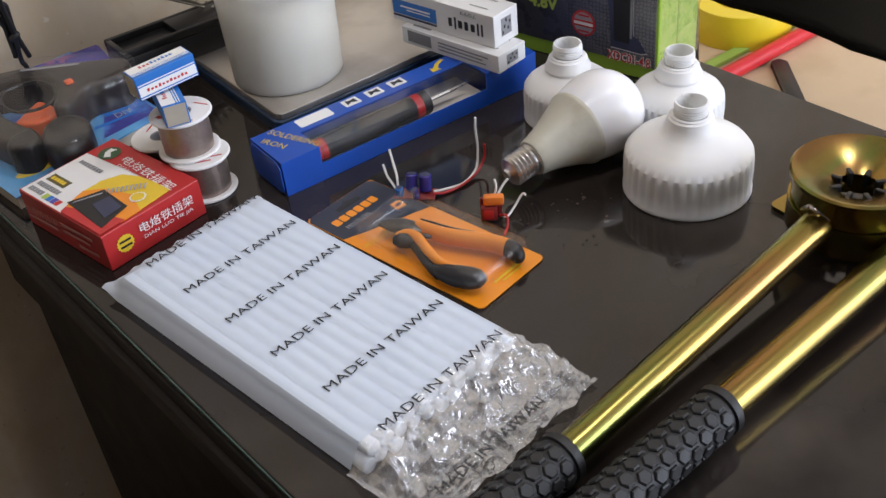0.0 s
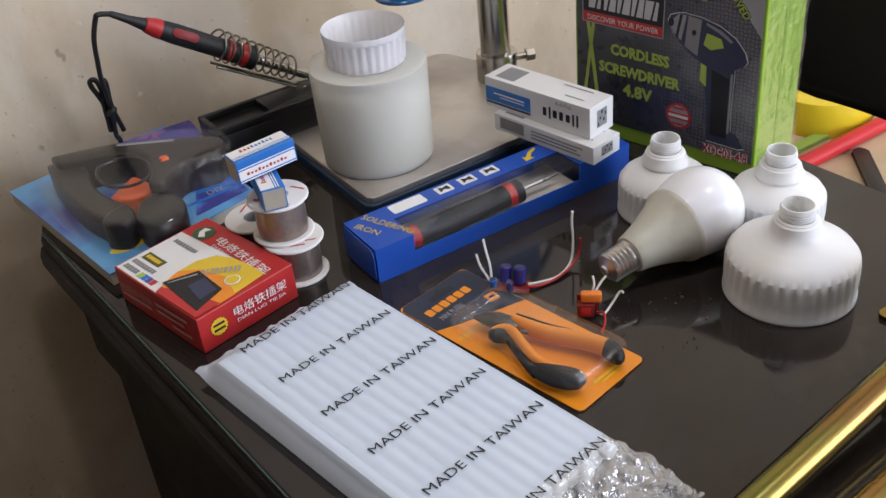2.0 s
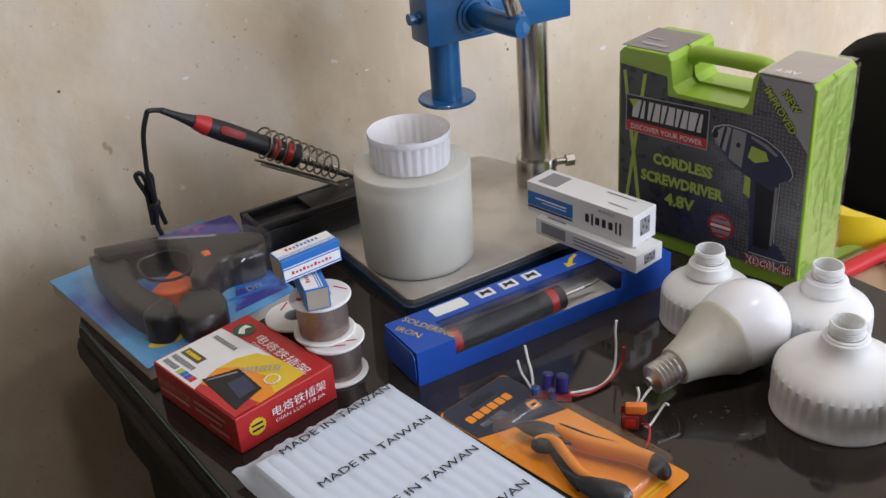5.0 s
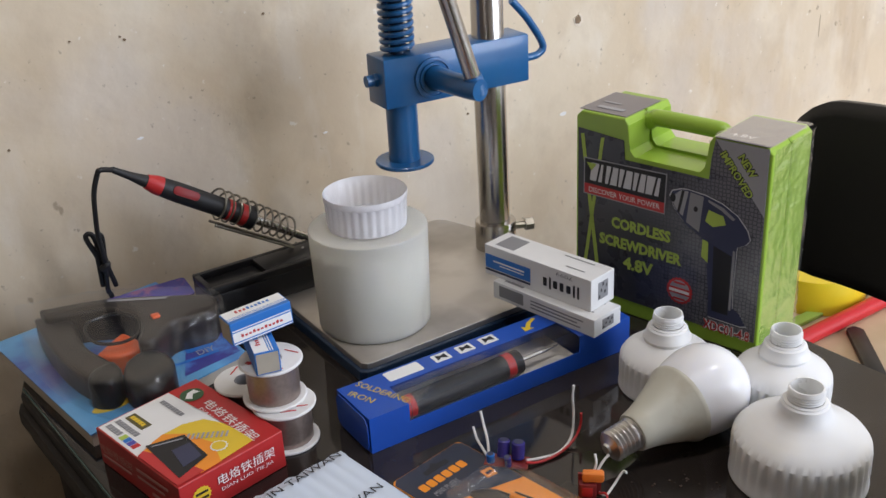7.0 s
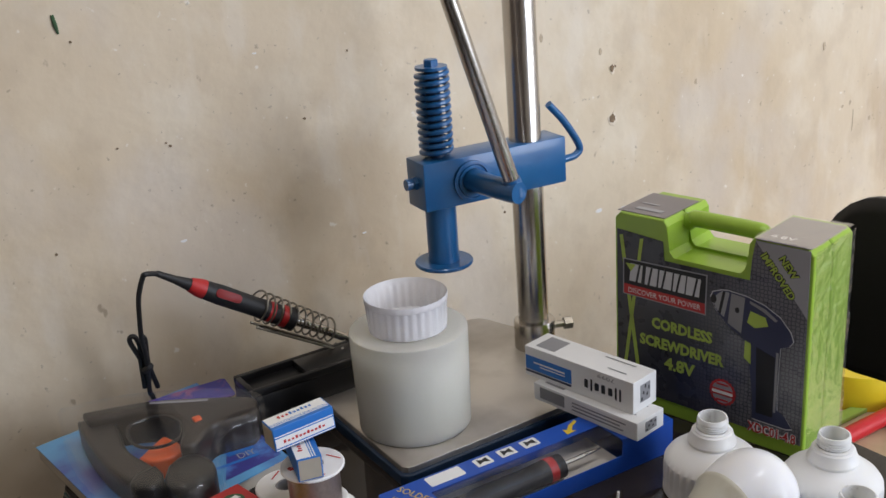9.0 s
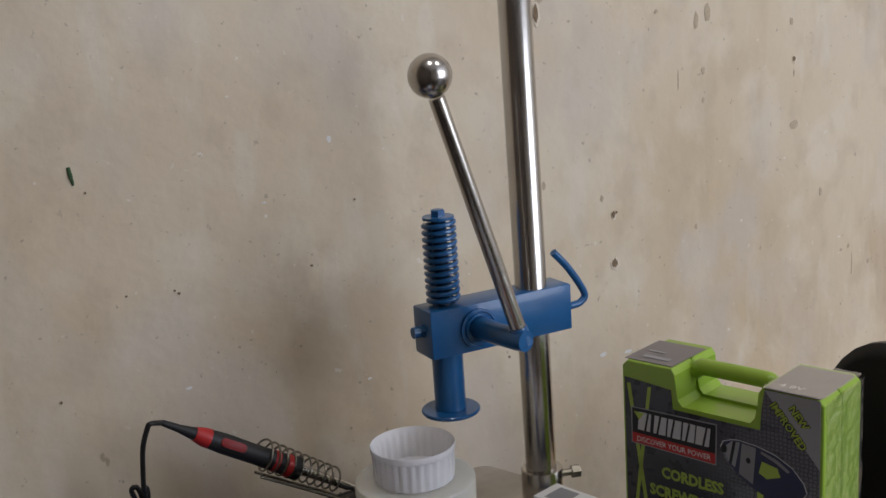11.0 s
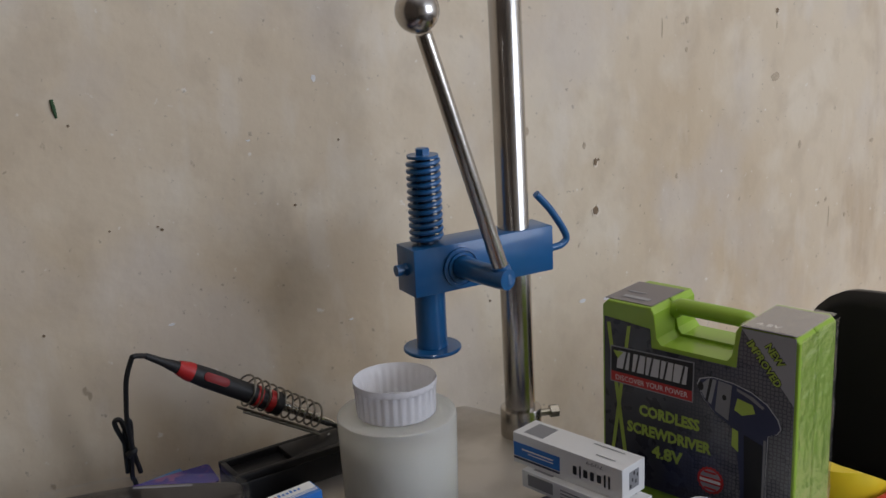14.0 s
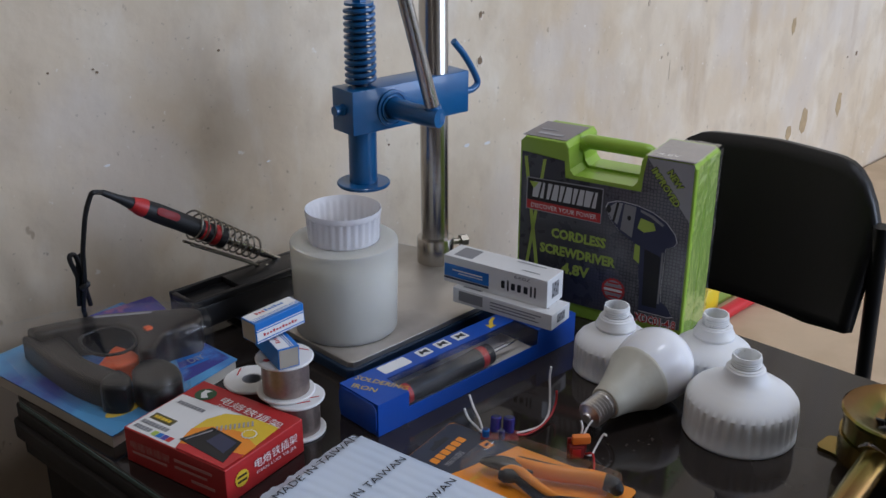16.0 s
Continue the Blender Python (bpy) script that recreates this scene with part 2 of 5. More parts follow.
def zinc_material():
    """Yellow-passivated zinc: gold with green and rosy bands drawn out along the tubes."""
    m = material("yellow_zinc", (0.28, 0.195, 0.05), 0.24, 1.0, vary=0.2, scale=20)
    nt = m.node_tree
    b = nt.nodes["Principled BSDF"]
    out = b.inputs["Base Color"].links[0].from_socket
    co = nt.nodes.new("ShaderNodeTexCoord")
    for colour, scale, shift_x, lo, hi, top in (((0.14, 0.185, 0.05), 30, 3, 0.47, 0.60, 0.8), ((0.29, 0.14, 0.055), 34, 8, 0.52, 0.64, 0.7), ((0.14, 0.12, 0.06), 90, 1, 0.62, 0.74, 0.6)):
        mp, no, mr, mx = (nt.nodes.new("ShaderNode" + k) for k in ("Mapping", "TexNoise", "MapRange", "Mix"))
        mp.inputs["Scale"].default_value, mp.inputs["Location"].default_value = (0.14, 1.0, 1.0), (shift_x, 0, 0)
        no.inputs["Scale"].default_value, no.inputs["Detail"].default_value = scale, 4
        mr.inputs["From Min"].default_value, mr.inputs["From Max"].default_value, mr.inputs["To Max"].default_value = lo, hi, top
        mx.data_type = "RGBA"
        mx.inputs["B"].default_value = (*colour, 1)
        nt.links.new(co.outputs["Object"], mp.inputs["Vector"])
        nt.links.new(mp.outputs["Vector"], no.inputs["Vector"])
        nt.links.new(no.outputs["Fac"], mr.inputs["Value"])
        nt.links.new(mr.outputs["Result"], mx.inputs["Factor"])
        nt.links.new(out, mx.inputs["A"])
        out = mx.outputs["Result"]
    nt.links.new(out, b.inputs["Base Color"])
    return m


def film_material(name, gloss, milk, colour=(0.9, 0.93, 0.97), crease=0.6, scale=60, edge=0.15):
    """Clear plastic film: mostly see-through, a little milky, with creased glints."""
    m = bpy.data.materials.new(name)
    m.use_nodes = True
    nt = m.node_tree
    nt.nodes.remove(nt.nodes["Principled BSDF"])
    out = nt.nodes["Material Output"]
    tr, gl, df = (nt.nodes.new("ShaderNodeBsdf" + k) for k in ("Transparent", "Glossy", "Diffuse"))
    gl.inputs["Roughness"].default_value = 0.08
    gl.inputs["Color"].default_value = (1, 1, 1, 1)
    df.inputs["Color"].default_value = (*colour, 1)
    co, no, bp = nt.nodes.new("ShaderNodeTexCoord"), nt.nodes.new("ShaderNodeTexNoise"), nt.nodes.new("ShaderNodeBump")
    no.inputs["Scale"].default_value, no.inputs["Detail"].default_value = scale, 4
    bp.inputs["Strength"].default_value, bp.inputs["Distance"].default_value = crease, 0.003
    nt.links.new(co.outputs["Object"], no.inputs["Vector"])
    nt.links.new(no.outputs["Fac"], bp.inputs["Height"])
    nt.links.new(bp.outputs["Normal"], gl.inputs["Normal"])
    fr = nt.nodes.new("ShaderNodeLayerWeight")
    fr.inputs["Blend"].default_value = 0.25
    nt.links.new(bp.outputs["Normal"], fr.inputs["Normal"])
    ad = nt.nodes.new("ShaderNodeMath")
    ad.operation, ad.use_clamp = "MULTIPLY_ADD", True
    ad.inputs[1].default_value, ad.inputs[2].default_value = edge, gloss
    nt.links.new(fr.outputs["Facing"], ad.inputs[0])
    m1, m2 = nt.nodes.new("ShaderNodeMixShader"), nt.nodes.new("ShaderNodeMixShader")
    m1.inputs["Fac"].default_value = milk
    nt.links.new(tr.outputs[0], m1.inputs[1])
    nt.links.new(df.outputs[0], m1.inputs[2])
    nt.links.new(ad.outputs[0], m2.inputs["Fac"])
    nt.links.new(m1.outputs[0], m2.inputs[1])
    nt.links.new(gl.outputs[0], m2.inputs[2])
    nt.links.new(m2.outputs[0], out.inputs["Surface"])
    return m


WALL = wall_material()
FLOOR = material("brown_floor_tile", (0.036, 0.026, 0.019), 0.55, vary=0.15, scale=12, second=(0.027, 0.019, 0.013), spec=0.25)
PLASTER = material("plain_cream_plaster", (0.66, 0.61, 0.53), 0.85, vary=0.08, scale=6)
DIMWALL = material("bounce_cutting_brown", (0.10, 0.075, 0.055), 0.8, vary=0.1, scale=6)
CEILING = material("ceiling_paint", (0.62, 0.60, 0.57), 0.9)
WOOD = material("dark_varnished_wood", (0.008, 0.0055, 0.0045), 0.55, vary=0.4, scale=25, second=(0.012, 0.008, 0.006), mix_scale=9, spec=0.25)
TOPGLASS = material("dark_glass_top", (0.018, 0.014, 0.012), 0.07, vary=0.3, scale=7, second=(0.044, 0.036, 0.030), mix_scale=7, mix_low=0.5, mix_high=0.75, spec=0.5)
GLASSEDGE = material("green_glass_edge", (0.05, 0.085, 0.075), 0.12, vary=0.3, scale=40)
BLUE = material("blue_enamel", (0.014, 0.105, 0.28), 0.3, vary=0.12, scale=60, bump=0.12, coat=0.3, second=(0.010, 0.075, 0.22), mix_scale=18, mix_low=0.55, mix_high=0.8)
CHROME = material("chrome", (0.52, 0.50, 0.48), 0.22, 1.0, vary=0.15, scale=25)
STEEL = material("brushed_steel", (0.52, 0.49, 0.45), 0.24, 1.0, vary=0.12, scale=80)
PLATE = material("steel_plate", (0.60, 0.57, 0.53), 0.42, 0.8, vary=0.12, scale=14, second=(0.40, 0.37, 0.33), mix_scale=8)
NAVY = material("dark_blue_paint", (0.012, 0.03, 0.065), 0.35, vary=0.2)
FROST = material("frosted_plastic", (0.92, 0.92, 0.89), 0.40, vary=0.03, scale=14, transmission=0.62, ior=1.35, spec=0.35)
WAX = material("cloudy_filling", (0.90, 0.88, 0.76), 0.6, vary=0.05, scale=22, second=(0.85, 0.83, 0.70), mix_scale=16, sub=0.4)
CLEARISH = material("clear_ribbed_plastic", (0.95, 0.95, 0.98), 0.22, vary=0.03, scale=30, transmission=0.48, ior=1.3)
NECKPL = material("translucent_white_plastic", (0.87, 0.87, 0.85), 0.28, vary=0.03, transmission=0.15, ior=1.3, sub=0.4)
WHITEPL = material("white_plastic", (0.76, 0.76, 0.75), 0.40, vary=0.03, scale=20, sub=0.35, bump=0.05, second=(0.75, 0.735, 0.69), mix_scale=26, mix_low=0.50, mix_high=0.72, spec=0.4)
BULBWHITE = material("opal_globe", (0.77, 0.77, 0.785), 0.20, vary=0.02, sub=0.6, spec=0.4)
BULBBODY = material("aged_ivory_plastic", (0.49, 0.475, 0.395), 0.42, vary=0.06, scale=30, second=(0.41, 0.37, 0.28), mix_scale=28, mix_low=0.5, mix_high=0.68)
NICKEL = material("nickel_plate", (0.74, 0.73, 0.71), 0.33, 1.0, vary=0.1, scale=60)
GUNPL = material("brown_black_plastic", (0.024, 0.0195, 0.0175), 0.32, vary=0.2, scale=40, bump=0.05)
BLACKPL = material("black_plastic", (0.012, 0.012, 0.013), 0.35, vary=0.3, scale=60, bump=0.08)
BLACKMAT = material("black_rubber", (0.014, 0.014, 0.015), 0.55, vary=0.3, scale=120, bump=0.2)
REDPL = material("red_rubber", (0.42, 0.02, 0.02), 0.4, vary=0.1)
DARKRED = material("dull_red_rubber", (0.22, 0.012, 0.012), 0.5, vary=0.15)
DARKWIRE = material("tarnished_steel_wire", (0.24, 0.22, 0.18), 0.34, 0.9, vary=0.3, scale=90)
REDBOX = material("red_printed_card", (0.45, 0.025, 0.025), 0.4, vary=0.08, scale=40)
GREEN = material("lime_green_plastic", (0.30, 0.47, 0.045), 0.3, vary=0.06, scale=25, coat=0.3)
SLEEVE = sleeve_material()
SILVERLIGHT = material("pale_silver_print", (0.58, 0.58, 0.60), 0.35, vary=0.06)
SILVER = material("silver_print", (0.33, 0.33, 0.35), 0.35, vary=0.06)
GREYTOP = material("grey_printed_card", (0.22, 0.20, 0.20), 0.4, vary=0.15, scale=60)
WHITEPR = material("white_print", (0.78, 0.78, 0.77), 0.45, vary=0.02)
WHITEBOX = material("white_card", (0.74, 0.74, 0.73), 0.42, vary=0.04, scale=60)
BLACKPR = material("black_print", (0.012, 0.012, 0.014), 0.45, vary=0.1)
GREYPR = material("grey_print", (0.25, 0.25, 0.26), 0.5, vary=0.1)
REDPR = material("red_print", (0.48, 0.03, 0.03), 0.45, vary=0.05)
SHADEDPR = material("shaded_side_print", (0.50, 0.22, 0.20), 0.45, vary=0.08)
LIMEPR = material("lime_print", (0.38, 0.50, 0.08), 0.45, vary=0.05)
OLIVEPR = material("dark_gold_print", (0.10, 0.085, 0.03), 0.45, vary=0.2)
YELLOWPR = material("yellow_print", (0.72, 0.50, 0.03), 0.45, vary=0.06)
ORANGEPR = material("orange_card", (0.80, 0.27, 0.012), 0.35, vary=0.06, scale=50, coat=0.2)
TRIGGER = material("red_orange_plastic", (0.72, 0.11, 0.02), 0.35, vary=0.08)
STEELDARK = material("blackened_steel", (0.09, 0.085, 0.08), 0.35, 0.7, vary=0.2, scale=80)
ORANGEPL = material("orange_rubber", (0.75, 0.25, 0.02), 0.4, vary=0.08)
NAVYPR = material("navy_print", (0.02, 0.026, 0.045), 0.35, vary=0.15, coat=0.2)
BLUEBOX = material("blue_printed_card", (0.012, 0.075, 0.42), 0.35, vary=0.10, scale=30, coat=0.15)
BLUEPR = material("blue_print", (0.02, 0.16, 0.52), 0.4, vary=0.1)
BLUEDK = material("deep_blue_print", (0.035, 0.04, 0.085), 0.4, vary=0.2)
CARDGREY = material("pale_grey_card", (0.40, 0.36, 0.29), 0.7, vary=0.08, scale=80)
CARDIN = material("pale_card_inside", (0.58, 0.54, 0.48), 0.7, vary=0.1)
SPACE = material("blue_space_print", (0.12, 0.36, 0.66), 0.3, vary=0.3, scale=18, second=(0.04, 0.05, 0.32), mix_scale=9, mix_low=0.46, mix_high=0.64, coat=0.3)
NIGHT = material("violet_night_print", (0.05, 0.05, 0.27), 0.3, vary=0.4, scale=40, second=(0.08, 0.20, 0.55), mix_scale=38, mix_low=0.48, mix_high=0.62, coat=0.3)
PURPLE = material("purple_print", (0.08, 0.07, 0.36), 0.35, vary=0.4, scale=40, second=(0.34, 0.13, 0.30), mix_scale=45, mix_low=0.5, mix_high=0.6)
WINDOWFILM = film_material("clear_window_film", 0.03, 0.004, (0.9, 0.9, 0.9), 0.04, 12, 0.10)
SMOKE = film_material("smoky_blister", 0.022, 0.010, (0.62, 0.66, 0.72), 0.45, 34, 0.16)
TRAYPALE = material("pale_beige_plastic", (0.50, 0.45, 0.37), 0.5, vary=0.12, scale=40)
BLISTER = film_material("clear_blister", 0.025, 0.006, (0.9, 0.85, 0.8), 0.45, 60, 0.16)
FILM = film_material("clear_bag_film", 0.022, 0.80, (0.60, 0.67, 0.77), 0.25, 40, 0.12)
CRUMPLE = film_material("crumpled_clear_film", 0.20, 0.27, (0.88, 0.89, 0.90), 0.6, 190, 0.45)
SHRINK = film_material("shrink_wrap", 0.13, 0.05, (0.9, 0.92, 0.88), 1.0, 60, 0.45)
STICK = material("hot_glue", (0.72, 0.78, 0.85), 0.32, vary=0.03, sub=0.5)
SOLDER = material("solder_wire", (0.30, 0.24, 0.21), 0.35, 0.7, vary=0.25, scale=260)
ZINC = zinc_material()
PCB = material("red_circuit_board", (0.20, 0.02, 0.02), 0.4, vary=0.2)
CRUMB = material("dark_crumbs", (0.05, 0.035, 0.025), 0.9, vary=0.4, scale=300)
CAPBLUE = material("capacitor_sleeve", (0.035, 0.03, 0.20), 0.25, vary=0.15)
CAPORANGE = material("film_capacitor", (0.72, 0.20, 0.03), 0.35, vary=0.1)
WIREWHITE = material("white_wire", (0.72, 0.71, 0.68), 0.45)
WIRERED = material("red_wire", (0.45, 0.02, 0.02), 0.4)
CHAIRBLACK = material("black_chair_plastic", (0.006, 0.006, 0.006), 0.42, vary=0.3, scale=150, bump=0.1)
PLYWOOD = material("tan_plywood", (0.57, 0.43, 0.28), 0.6, vary=0.08, scale=14, second=(0.50, 0.37, 0.23), mix_scale=10, bump=0.1)
YELLOWTAPE = material("yellow_tape", (0.75, 0.58, 0.02), 0.35, vary=0.08)
REDSTICK = material("red_painted_stick", (0.55, 0.02, 0.025), 0.4, vary=0.08)
GREENSTRIP = material("green_strip", (0.30, 0.45, 0.08), 0.5, vary=0.1)
RIM = material("pale_broken_plaster", (0.72, 0.63, 0.51), 0.95, vary=0.15, scale=120, bump=0.4)
STAIN = material("ochre_damp_stain", (0.42, 0.31, 0.17), 0.9, vary=0.3, scale=60)
FAINT = material("faint_scuff", (0.48, 0.39, 0.28), 0.9, vary=0.35, scale=260, bump=0.4)
PALE = material("bare_white_plaster", (0.76, 0.75, 0.74), 0.9, vary=0.1, scale=120)
CHIP = material("chipped_plaster", (0.22, 0.155, 0.095), 0.95, vary=0.5, scale=160, bump=0.6)
MOSS = material("green_crayon", (0.05, 0.11, 0.05), 0.7, vary=0.2)


def slab(name, x0, y0, z0, x1, y1, z1, mat, label):
    return tagged(part(name, box(x0, y0, z0, x1, y1, z1), mat, smooth=False), label, name.split("_")[0], kind="structure")


# ---- the room ----
slab("wall_north", -0.9, 1.115, 0, 4.2, 1.235, 2.8, WALL, "old cream plaster wall with stains and chips")
slab("floor", -0.9, -2.4, -0.1, 4.2, 1.115, 0, FLOOR, "dark brown floor below the desk")
slab("ceiling", -0.9, -2.4, 2.8, 4.2, 1.235, 2.9, CEILING, "plain off-white painted ceiling")
# unseen opening and frame, added so the daylight lamp has a window
WX0, WX1, WZ0, WZ1 = 1.34, 4.14, 0.70, 2.70
for x0, x1, z0, z1 in ((-0.9, WX0, 0, 2.8), (WX1, 4.2, 0, 2.8), (WX0, WX1, 0, WZ0), (WX0, WX1, WZ1, 2.8)):
    slab("wall_south", x0, -2.52, z0, x1, -2.4, z1, PLASTER, "plain unseen plaster wall, opened for the daylight lamp")
win = tagged(thing("window_1", pose(0, 0, 0), "unseen window added around the daylight lamp", "window"), "unseen window added around the daylight lamp", "window", kind="structure")
for x0, x1, z0, z1 in ((WX0, WX0 + 0.05, WZ0, WZ1), (WX1 - 0.05, WX1, WZ0, WZ1), (WX0 + 0.05, WX1 - 0.05, WZ0, WZ0 + 0.05), (WX0 + 0.05, WX1 - 0.05, WZ1 - 0.05, WZ1)):
    part("window_frame", box(x0 + 0.001, -2.50, z0 + 0.001, x1 - 0.001, -2.44, z1 - 0.001), PLASTER, win, smooth=False)
# unseen wall, coloured dark to cut light bounced onto the lower left
slab("wall_west", -1.02, -2.52, 0, -0.9, 1.235, 2.8, DIMWALL, "plain unseen wall, kept dark against bounce light")
slab("wall_east", 4.2, -2.52, 0, 4.32, 1.235, 2.8, PLASTER, "plain cream plaster wall")


def blotch(x, z, w, h, mat, depth=0.0016, seed=0, name="plaster_chip"):
    """An uneven chip or mark, standing a hair proud of the wall."""
    rng = random.Random(seed)
    n = 14
    out = [(w * (0.75 + 0.4 * rng.random()) * math.cos(2 * math.pi * i / n), h * (0.7 + 0.45 * rng.random()) * math.sin(2 * math.pi * i / n)) for i in range(n)]
    rim = [(px * (1.25 + 0.5 * rng.random()) + 0.0012, py * (1.2 + 0.4 * rng.random()) - 0.0012) for px, py in out]
    ob = part(name, plate(out, 0, depth), mat, m=pose(x, 1.1149, z, 90, 0, 0), smooth=False)
    if mat is CHIP and w > 0.002:
        part("rim", plate(rim, 0, depth * 0.6), RIM, ob, "paler broken edge", smooth=False)
    label = {CHIP: "small brown chip in the cream plaster", PALE: "small white scrape on the cream plaster", STAIN: "ochre damp stain on the cream plaster"}
    return tagged(ob, label.get(mat, "faint brown scuff on the cream plaster"), "wall mark", "marks on the plaster", "structure")


# x, height, half-width, half-height and what shows there
MARKS = [(0.995, 1.040, 0.0028, 0.005, FAINT), (1.0150, 1.0135, 0.0035, 0.0055, CHIP), (1.0205, 1.0160, 0.0020, 0.0022, CHIP), (1.0150, 0.9425, 0.0055, 0.0068, CHIP),
         (0.8915, 1.300, 0.0045, 0.012, CHIP), (0.898, 1.315, 0.006, 0.004, FAINT), (0.893, 1.0725, 0.003, 0.006, FAINT), (1.106, 1.290, 0.004, 0.0035, FAINT),
         (1.400, 1.202, 0.0040, 0.0042, CHIP), (1.401, 1.180, 0.0015, 0.006, FAINT), (1.394, 1.260, 0.004, 0.006, FAINT), (1.185, 1.272, 0.0045, 0.014, FAINT), (1.208, 1.283, 0.007, 0.014, FAINT),
         (1.198, 1.201, 0.004, 0.006, FAINT), (1.198, 1.157, 0.003, 0.004, FAINT), (1.147, 1.190, 0.0008, 0.014, FAINT), (1.402, 1.098, 0.010, 0.008, FAINT), (1.469, 0.980, 0.003, 0.008, FAINT),
         (1.667, 0.962, 0.006, 0.004, FAINT), (1.525, 0.871, 0.003, 0.003, FAINT), (1.545, 0.874, 0.003, 0.004, FAINT), (1.555, 0.842, 0.0008, 0.020, FAINT), (1.600, 0.838, 0.003, 0.005, FAINT),
         (0.269, 1.363, 0.027, 0.011, CHIP), (0.2955, 1.3675, 0.007, 0.006, CHIP), (0.542, 1.028, 0.0018, 0.0015, CHIP), (0.380, 1.027, 0.0016, 0.0016, CHIP), (0.3755, 1.031, 0.0013, 0.0012, CHIP),
         (0.606, 1.098, 0.0012, 0.0014, CHIP), (0.241, 0.936, 0.0014, 0.0016, CHIP), (0.2955, 1.1515, 0.0012, 0.0014, CHIP), (0.821, 0.848, 0.0018, 0.0016, CHIP), (0.323, 1.035, 0.0013, 0.0012, CHIP),
         (0.5790, 1.1735, 0.0030, 0.0042, PALE), (0.378, 0.917, 0.0042, 0.0016, PALE), (0.606, 0.871, 0.0032, 0.0013, PALE), (0.988, 0.811, 0.0062, 0.0030, PALE), (1.036, 0.805, 0.0070, 0.0028, PALE), (0.4905, 1.1115, 0.0028, 0.0012, PALE),
         (2.160, 0.621, 0.020, 0.034, STAIN), (2.340, 0.630, 0.014, 0.034, STAIN), (2.089, 0.607, 0.014, 0.018, STAIN), (2.046, 0.864, 0.010, 0.022, STAIN), (2.398, 0.749, 0.0055, 0.007, CHIP), (2.350, 0.747, 0.004, 0.003, CHIP)]
for i, (x, z, w, h, mark) in enumerate(MARKS):
    blotch(x, z, w, h, mark, 0.0012 if mark is CHIP else 0.0005, i)
tagged(part("crayon_mark", tube([(0.2822, 1.1145, 1.180), (0.2832, 1.1135, 1.171), (0.285, 1.1145, 1.161)], [0.0018, 0.0022, 0.0012], 6), MOSS),
       "short dark green mark on the plaster", "wall mark", "marks on the plaster", "structure")

# ---- the desk ----
desk = thing("desk", pose(0, 0, 0), "dark varnished wooden desk with a glass top", "desk")
RIGHT = [(0.8082, 0.3397), (0.8116, 0.5249), (0.8115, 0.6), (0.8024, 0.7008), (0.7804, 0.8245), (0.7619, 0.8959), (0.7495, 0.9508), (0.7376, 0.9836), (0.7185, 0.9989)]


def desk_outline(g, left=None):
    """The desk's outline with its curved far corner, drawn in by g, or by left along the straight side."""
    out = [(0.197, -0.55), (0.817, -0.55)] + RIGHT + [(0.215, 1.0), (0.202, 0.996), (0.197, 0.984)]
    side = g if left is None else left
    return [(x + (side if x < 0.5 else -g), y + (g if y < 0.2 else -g if y > 0.98 else 0)) for x, y in out]


part("glass_top", plate(desk_outline(0), T - 0.006, T, 0.001), TOPGLASS, desk, "dark reflecting glass sheet", smooth=False)
part("glass_edge", box(0.1955, -0.549, T - 0.0056, 0.1969, 0.982, T - 0.0008, 0.0004), GLASSEDGE, desk, "pale green ground glass edge", smooth=False)
part("wooden_top", plate(desk_outline(0.002, -0.004), T - 0.020, T - 0.0062, 0.003), WOOD, desk)
part("moulding", plate(desk_outline(0.004, -0.010), T - 0.036, T - 0.0202, 0.004), WOOD, desk)
part("moulding", plate(desk_outline(0.010, -0.005), T - 0.054, T - 0.0362, 0.004), WOOD, desk)
part("apron", plate(desk_outline(0.016, 0.010), T - 0.15, T - 0.0542), WOOD, desk, smooth=False)
part("side_panel", box(0.214, -0.5, 0.0, 0.239, 0.94, T - 0.1502, 0.002), WOOD, desk, smooth=False)
part("side_panel", box(0.705, -0.5, 0.0, 0.730, 0.90, T - 0.1502, 0.002), WOOD, desk)
part("back_panel", box(0.2395, 0.875, 0.05, 0.703, 0.895, T - 0.1502, 0.001), WOOD, desk)

rng = random.Random(11)
bm = bmesh.new()
for k in range(60):
    a, d = rng.uniform(0, 2 * math.pi), math.sqrt(rng.random())
    x, y, r = 0.535 + 0.050 * d * math.cos(a), 0.455 + 0.045 * d * math.sin(a), rng.uniform(0.0003, 0.0011)
    turn = rng.uniform(0, 6.28)
    ring = [(x + r * (1 + 0.5 * (j % 2)) * math.cos(turn + j * 1.2566), y + r * math.sin(turn + j * 1.2566)) for j in range(5)]
    add(bm, plate(ring, T + 0.0001, T + 0.0001 + r * 0.5))
tagged(part("crumbs", bm, CRUMB, smooth=False), "dark crumbs scattered over the glass desk top", "crumbs", kind="stuff")

# ---- lamp press ----
press = thing("lamp_press", pose(0, 0, 0), "blue hand press on a steel base plate with chromed post", "hand press")
part("base_plate", plate([(0.440, 0.763), (0.444, 0.758), (0.450, 0.757), (0.740, 0.757), (0.747, 0.764), (0.746, 0.813), (0.7235, 0.8835), (0.7095, 0.941), (0.696, 0.989), (0.690, 0.997), (0.680, 1.001), (0.452, 0.998), (0.441, 0.988)], T + 0.011, T + 0.017, 0.001), PLATE, press, "brushed steel plate")
